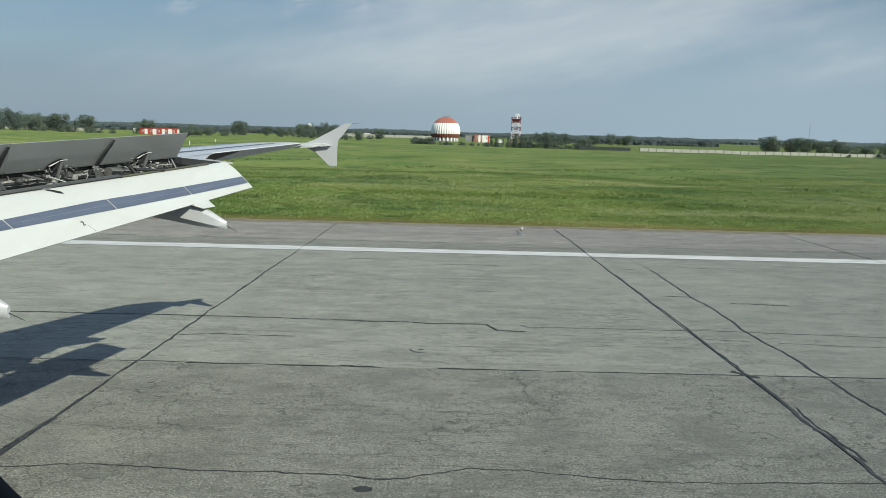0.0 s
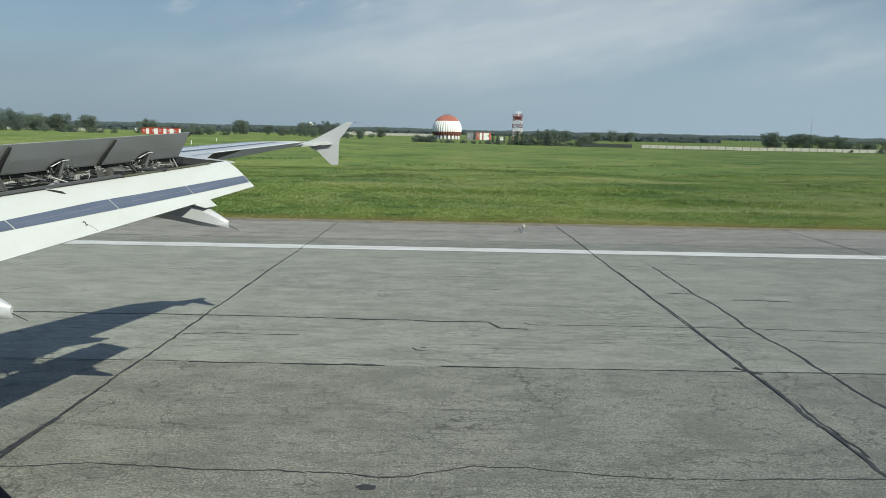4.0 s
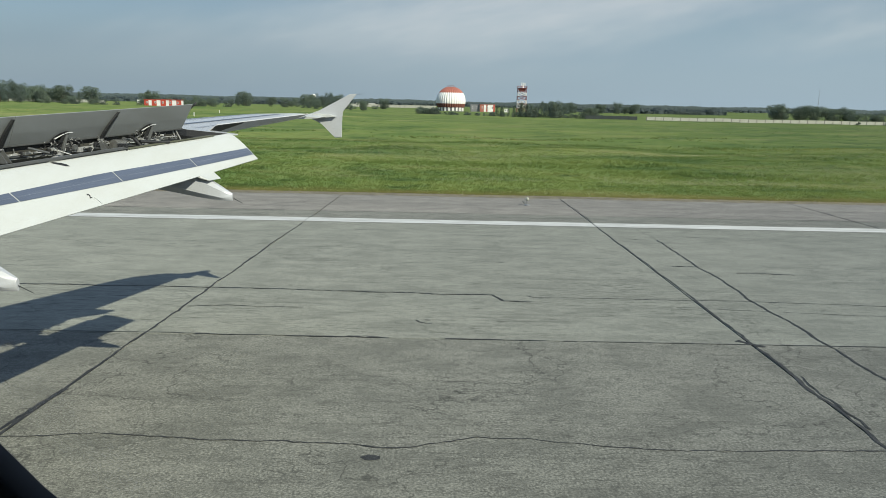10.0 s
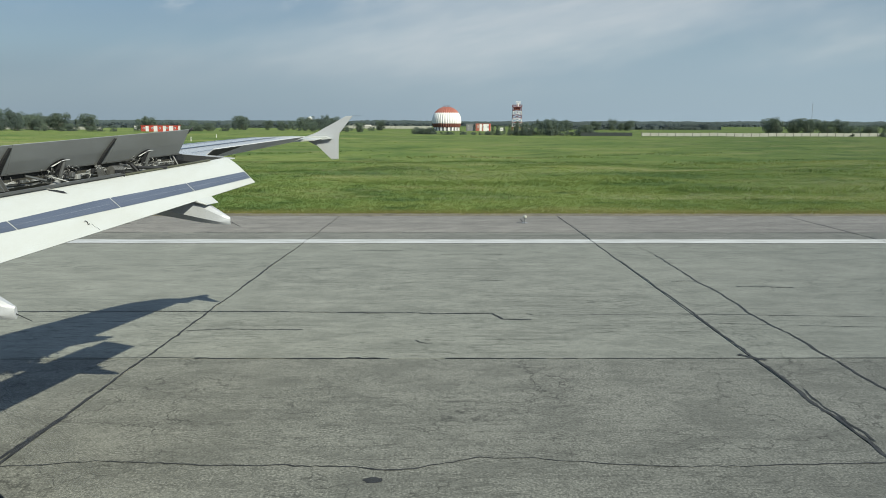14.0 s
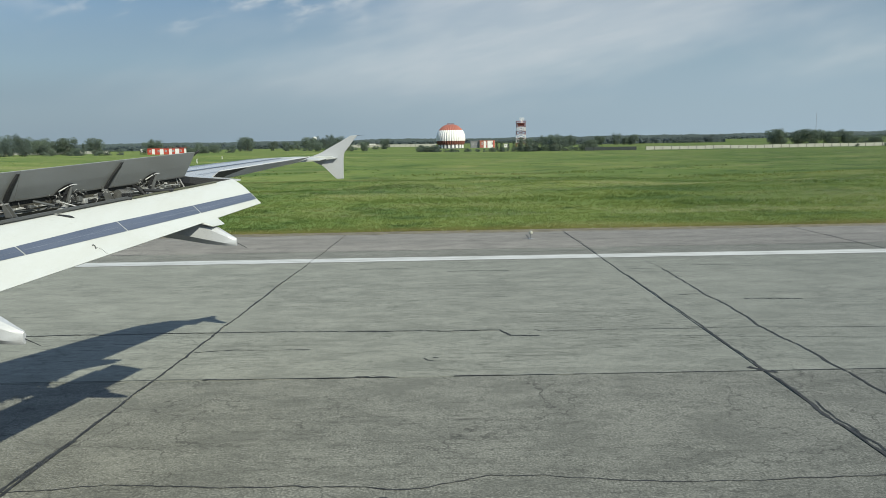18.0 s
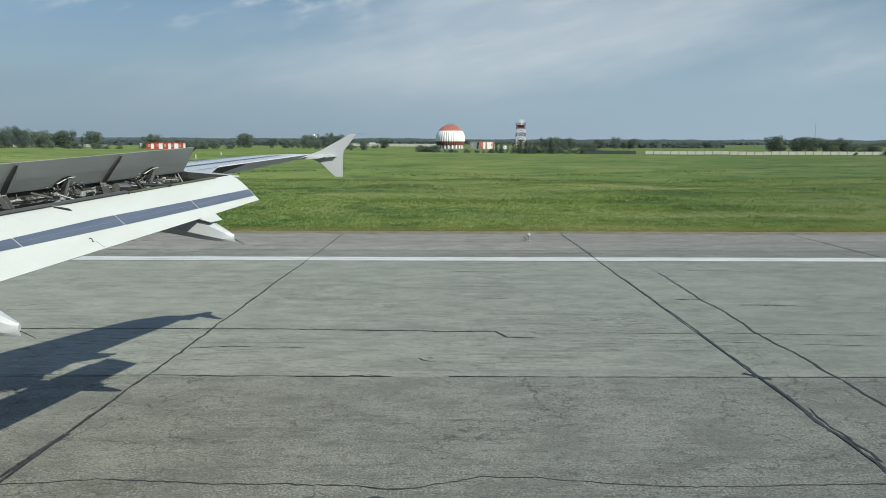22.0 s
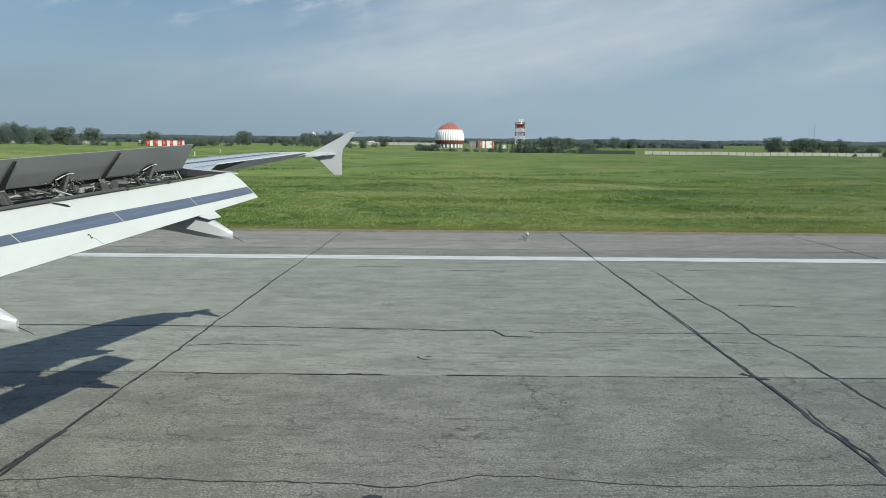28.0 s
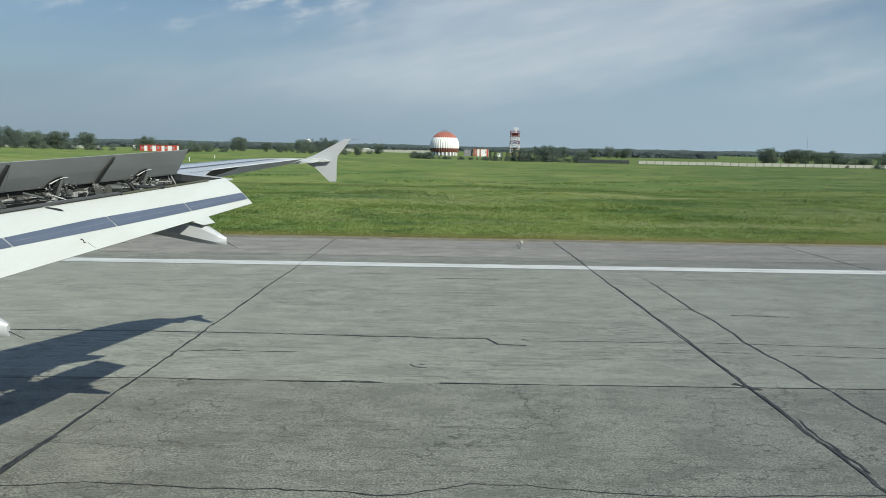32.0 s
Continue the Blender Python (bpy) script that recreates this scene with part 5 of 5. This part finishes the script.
def blades(name, count, area, tall, material, label, seed, width=0.02, patch=None):
    rg = np.random.RandomState(seed)
    x0, x1, y0, y1 = area
    verts, faces = [], []
    made = 0
    while made < count:
        y = y0 + (y1 - y0) * rg.rand() ** 1.5
        x = rg.uniform(-1, 1) * (abs(x1) * (0.75 * y / y1 + 0.25))
        if patch and noise.noise((x * patch[0], y * patch[1], seed)) < patch[2]:
            made += 0.2
            continue
        z = swell(x, y) - 0.03
        for _ in range(4):
            bx, by = x + rg.normal(0, 0.10), y + rg.normal(0, 0.08)
            h, w = tall * rg.uniform(0.5, 1.25), width * rg.uniform(0.7, 1.4)
            lx, ly = rg.normal(0, 0.35) * h, rg.normal(0, 0.3) * h
            k = len(verts)
            verts += [(bx - w, by, z), (bx + w, by + w, z), (bx + lx, by + ly, z + h)]
            faces.append((k, k + 1, k + 2))
        made += 1
    return tagged(part(name, (verts, faces), material), label, "grass", kind="stuff")


blades("grass", 42000, (-66, 66, 39.0, 100), 0.13, M["blade"], "rough green meadow grass beside the runway", 3, 0.03)
blades("dry_grass", 2600, (-46, 46, 38.35, 40.6), 0.10, M["dry"], "dry yellowed grass along the pavement edge", 5, 0.02, (0.25, 0.5, -0.1))
blades("tall_grass", 4000, (-70, 70, 50, 130), 0.26, M["blade"], "patches of taller green grass", 8, 0.06, (0.04, 0.16, 0.2))


blades("far_grass", 1300, (-190, 190, 90, 340), 0.10, M["blade"], "rough tufts of grass far out in the meadow", 14, 0.12, (0.03, 0.09, 0.0))


def flowers():
    rg = np.random.RandomState(6)
    verts, faces = [], []
    for _ in range(60000):
        y = 46 + 70 * rg.rand() ** 1.2
        x = rg.uniform(-1, 1) * 0.75 * y
        if noise.noise((x * 0.035, y * 0.11, 4.4)) + 0.40 * noise.noise((x * 0.2, y * 0.4, 1.4)) < 0.22:
            continue
        z, r = swell(x, y) + rg.uniform(0.06, 0.17), rg.uniform(0.010, 0.024)
        k = len(verts)
        for dx, dz in ((-r, 0), (0, -r), (r, 0), (0, r)):
            verts.append((x + dx, y + rg.uniform(-r, r), z + dz))
        faces.append((k, k + 1, k + 2, k + 3))
    tagged(part("clover_flowers", (verts, faces), M["flower"]), "whitish clover heads scattered through the grass", "flowers", kind="stuff")


flowers()

# ---------------------------------------------------------------- runway paving
JOINT0, PITCH_X = -5.45, 11.65
LANES = (-29.0, -14.3, 0.0, 14.18, 28.9)


def joint_x(i, y):
    """Where cross joint i lies; the one beside the wing's shadow runs askew."""
    return -5.13 - 0.035 * (29.5 - y) if i == 0 else JOINT0 + i * PITCH_X


runway = thing("runway", "worn grey asphalt runway with tarred joints", "runway", kind="structure")
bm = box(bmesh.new(), (-1500, -37.5, -0.5), (1500, 38.25, -0.06))
part("bed", bm, M["tar"], runway, "dark bed under the paving")


def slab(name, i, y0, y1, material, parent):
    """One paving slab between two cross joints, its top edges worn round."""
    def outline(inset, z):
        return [(joint_x(i, y0) + inset, y0 + inset, z), (joint_x(i + 1, y0) - inset, y0 + inset, z),
                (joint_x(i + 1, y1) - inset, y1 - inset, z), (joint_x(i, y1) + inset, y1 - inset, z)]
    c = sum((Vector(p) for p in outline(0, 0)), Vector()) / 4
    rings = [[Vector(p) - c for p in outline(inset, z)] for inset, z in ((0.012, -0.058), (0.012, -0.010), (0.018, -0.003), (0.026, 0.0))]
    ob = part(name, loft(bmesh.new(), rings), material, parent)
    ob.location = c
    return ob


for y0, y1 in zip(LANES, LANES[1:]):
    for i in range(-12, 12):
        slab("slab", i, y0, y1, M["asphalt"] if y0 > 10 else M["coarse"], runway)
shoulder = thing("shoulder", "greyish worn paved shoulder of the runway", "pavement", kind="structure")
for name, y0, y1, m in (("shoulder_slab", 28.9, 32.0, M["shoulder"]), ("edge_slab", 32.0, 38.3, M["concrete"])):
    for i in range(-12, 12):
        slab(name, i, y0, y1, m, shoulder)
for x0, x1 in ((-1500, JOINT0 - 12 * PITCH_X), (JOINT0 + 12 * PITCH_X, 1500)):
    part("far_paving", box(bmesh.new(), (x0, -29, -0.058), (x1, 33.6, 0.0)), M["asphalt"], runway)

bm = bmesh.new()
rows = []
for i in range(241):
    x = -150 + i * 1.25
    w = 0.03 * noise.noise((x * 0.6, 0, 3))
    rows.append([(x, 29.02 + w, 0.004), (x, 29.98 + 0.03 * noise.noise((x * 0.5, 4, 3)), 0.004)])
loft(bm, rows, closed=False)
tagged(part("edge_line", bm, M["line"]), "worn white painted runway edge line", "marking", kind="structure")


LAID = []


def seam(points, width, seed, wobble=0.03):
    """A poured tar strip that follows the points, with ragged width."""
    bm = bmesh.new()
    rows = []
    path = []
    LAID.append(seed)
    z = 0.0045 + 0.0006 * (len(LAID) % 14)
    for (x0, y0), (x1, y1) in zip(points, points[1:]):
        n = max(2, int(math.hypot(x1 - x0, y1 - y0) / 0.09))
        path += [(x0 + (x1 - x0) * i / n, y0 + (y1 - y0) * i / n) for i in range(n)]
    path.append(points[-1])
    for i, (x, y) in enumerate(path):
        a, b = path[max(0, i - 1)], path[min(len(path) - 1, i + 1)]
        d = Vector((b[0] - a[0], b[1] - a[1])).normalized()
        off = wobble * (noise.noise((x * 0.8 + seed, y * 0.8, seed)) + 0.5 * noise.noise((x * 3 + seed, y * 3, seed)) + 0.35 * noise.noise((x * 9 + seed, y * 9, seed)))
        w = width * (0.75 + 0.35 * noise.noise((x * 0.9, y * 0.9, seed + 4)) + 0.35 * noise.noise((x * 5, y * 5, seed + 7)) + 0.5 * noise.noise((x * 17, y * 17, seed + 2))) / 2
        w = max(w, width * 0.12)
        cx, cy = x - d.y * off, y + d.x * off
        rows.append([(cx - d.y * w, cy + d.x * w, z), (cx + d.y * w, cy - d.x * w, z)])
    loft(bm, rows, closed=False)
    ob = part("tar_seam", bm, M["tar"], runway)
    return ob


for i in range(-4, 6):
    if i != 1:
        seam([(joint_x(i, y), y) for y in (9.0, 14.0, 20.0, 28.6)], 0.060, i + 2.5, 0.05)
    seam([(joint_x(i, 28.9), 28.9), (joint_x(i, 33.5) + 0.05, 33.5), (joint_x(i, 38.0) - 0.03, 38.0)], 0.035, i + 9.5, 0.08)
# heavier tar where the joint was poured twice, thinning towards the edge line
seam([(6.20, 9.0), (6.22, 11.0), (6.15, 11.7), (6.24, 13.0), (6.25, 17.6)], 0.078, 3.7, 0.06)
seam([(6.25, 17.5), (6.24, 22.0), (6.18, 28.6)], 0.060, 3.9, 0.05)
seam([(6.34, 10.2), (6.30, 11.6), (6.36, 12.4)], 0.045, 4.9, 0.08)
seam([(6.02, 14.42), (6.16, 14.26), (6.28, 14.10), (6.42, 14.03)], 0.13, 5.9, 0.05)
seam([(-5.9, 9.2), (-5.78, 10.4), (-5.80, 11.2)], 0.12, 6.4, 0.10)
# second crack beside it
seam([(7.78, 9.0), (7.76, 12.6), (7.69, 14.8), (7.72, 16.0), (7.64, 17.8), (7.72, 18.8), (7.66, 21.7), (7.76, 26.2)], 0.055, 7.7, 0.08)
seam([(7.76, 26.2), (7.60, 28.6)], 0.018, 7.9, 0.08)
# lines along the runway
seam([(-45, 18.05), (-10.6, 17.98), (-6.5, 18.0), (-3.8, 17.97), (0.1, 17.76), (1.40, 17.79), (1.60, 17.22), (2.25, 17.13)], 0.058, 1.2, 0.06)
seam([(2.22, 17.78), (2.36, 17.60), (3.0, 17.63), (7.6, 17.62), (10.6, 17.40), (45, 17.2)], 0.050, 2.1, 0.05)
seam([(-5.50, 16.2), (-4.7, 16.38), (-3.9, 16.32), (-2.95, 16.34)], 0.052, 3.1, 0.05)
seam([(5.27, 16.96), (10.06, 16.48), (30, 15.2)], 0.026, 4.6, 0.05)
seam([(-45, 14.24), (-5.6, 14.24), (-0.9, 14.18)], 0.044, 3.3, 0.03)
seam([(0.2, 14.18), (6.2, 14.17), (45, 14.10)], 0.044, 3.5, 0.03)
for x, y in ((-4.55, 14.22), (-1.6, 14.22), (-1.2, 14.19)):
    seam([(x - 0.14, y), (x, y + 0.01), (x + 0.14, y)], 0.085, x, 0.02)
seam([(-0.42, 15.45), (-0.34, 15.30), (-0.20, 15.22), (-0.06, 15.22)], 0.035, 8.2, 0.03)
seam([(-0.22, 15.48), (-0.10, 15.46)], 0.045, 8.4, 0.02)
# short torn marks near the edge line
for x0, x1, y in ((0.2, 2.4, 26.4), (6.1, 7.5, 26.2), (6.9, 7.8, 21.6), (8.5, 10.1, 20.8), (8.9, 10.4, 26.8), (-3.0, -1.2, 27.2), (1.3, 2.0, 21.7), (3.9, 4.1, 18.9)):
    seam([(x0, y), ((x0 + x1) / 2, y + 0.05), (x1, y - 0.02)], 0.05, x0 + y, 0.08)
seam([(-9, 9.55), (-6.5, 9.45), (-4.4, 9.62), (-2.6, 9.5), (-0.5, 9.35), (0.6, 9.72), (1.4, 9.75), (2.4, 9.5), (3.4, 9.38), (5.2, 9.5), (9, 9.45)], 0.030, 11.3, 0.10)
bm = bmesh.new()
ring = [bm.verts.new((-0.8 + 0.12 * (1 + 0.2 * math.sin(i * 2.1)) * math.cos(i * 0.449), 9.05 + 0.085 * math.sin(i * 0.449), 0.005)) for i in range(14)]
bm.faces.new(ring)
part("oil_spot", bm, M["tar"], runway, "small dark oil spot")

# joints of the shoulder and the ragged soil along the meadow
seam([(-48, 34.9), (0, 34.95), (48, 34.9)], 0.035, 21.3, 0.12)
seam([(-48, 32.0), (0, 32.0), (48, 32.0)], 0.03, 22.3, 0.06)
seam([(-40, 30.7), (-12, 30.75), (16, 30.7), (44, 30.8)], 0.022, 23.3, 0.10)
bm = bmesh.new()
rows = []
for i in range(601):
    x = -75 + i * 0.25
    near = 38.02 + 0.22 * noise.noise((x * 0.35, 1.0, 6)) + 0.16 * noise.noise((x * 1.7, 1.0, 9)) + 0.10 * noise.noise((x * 5, 2, 9))
    rows.append([(x, near, 0.006), (x, 38.45, 0.035), (x, 39.1, 0.02), (x, 39.5 + 0.3 * noise.noise((x * 0.6, 7, 2)), -0.03)])
loft(bm, rows, closed=False)
tagged(part("soil_verge", bm, M["soil"]), "ragged dry soil along the pavement edge", "soil", kind="structure")
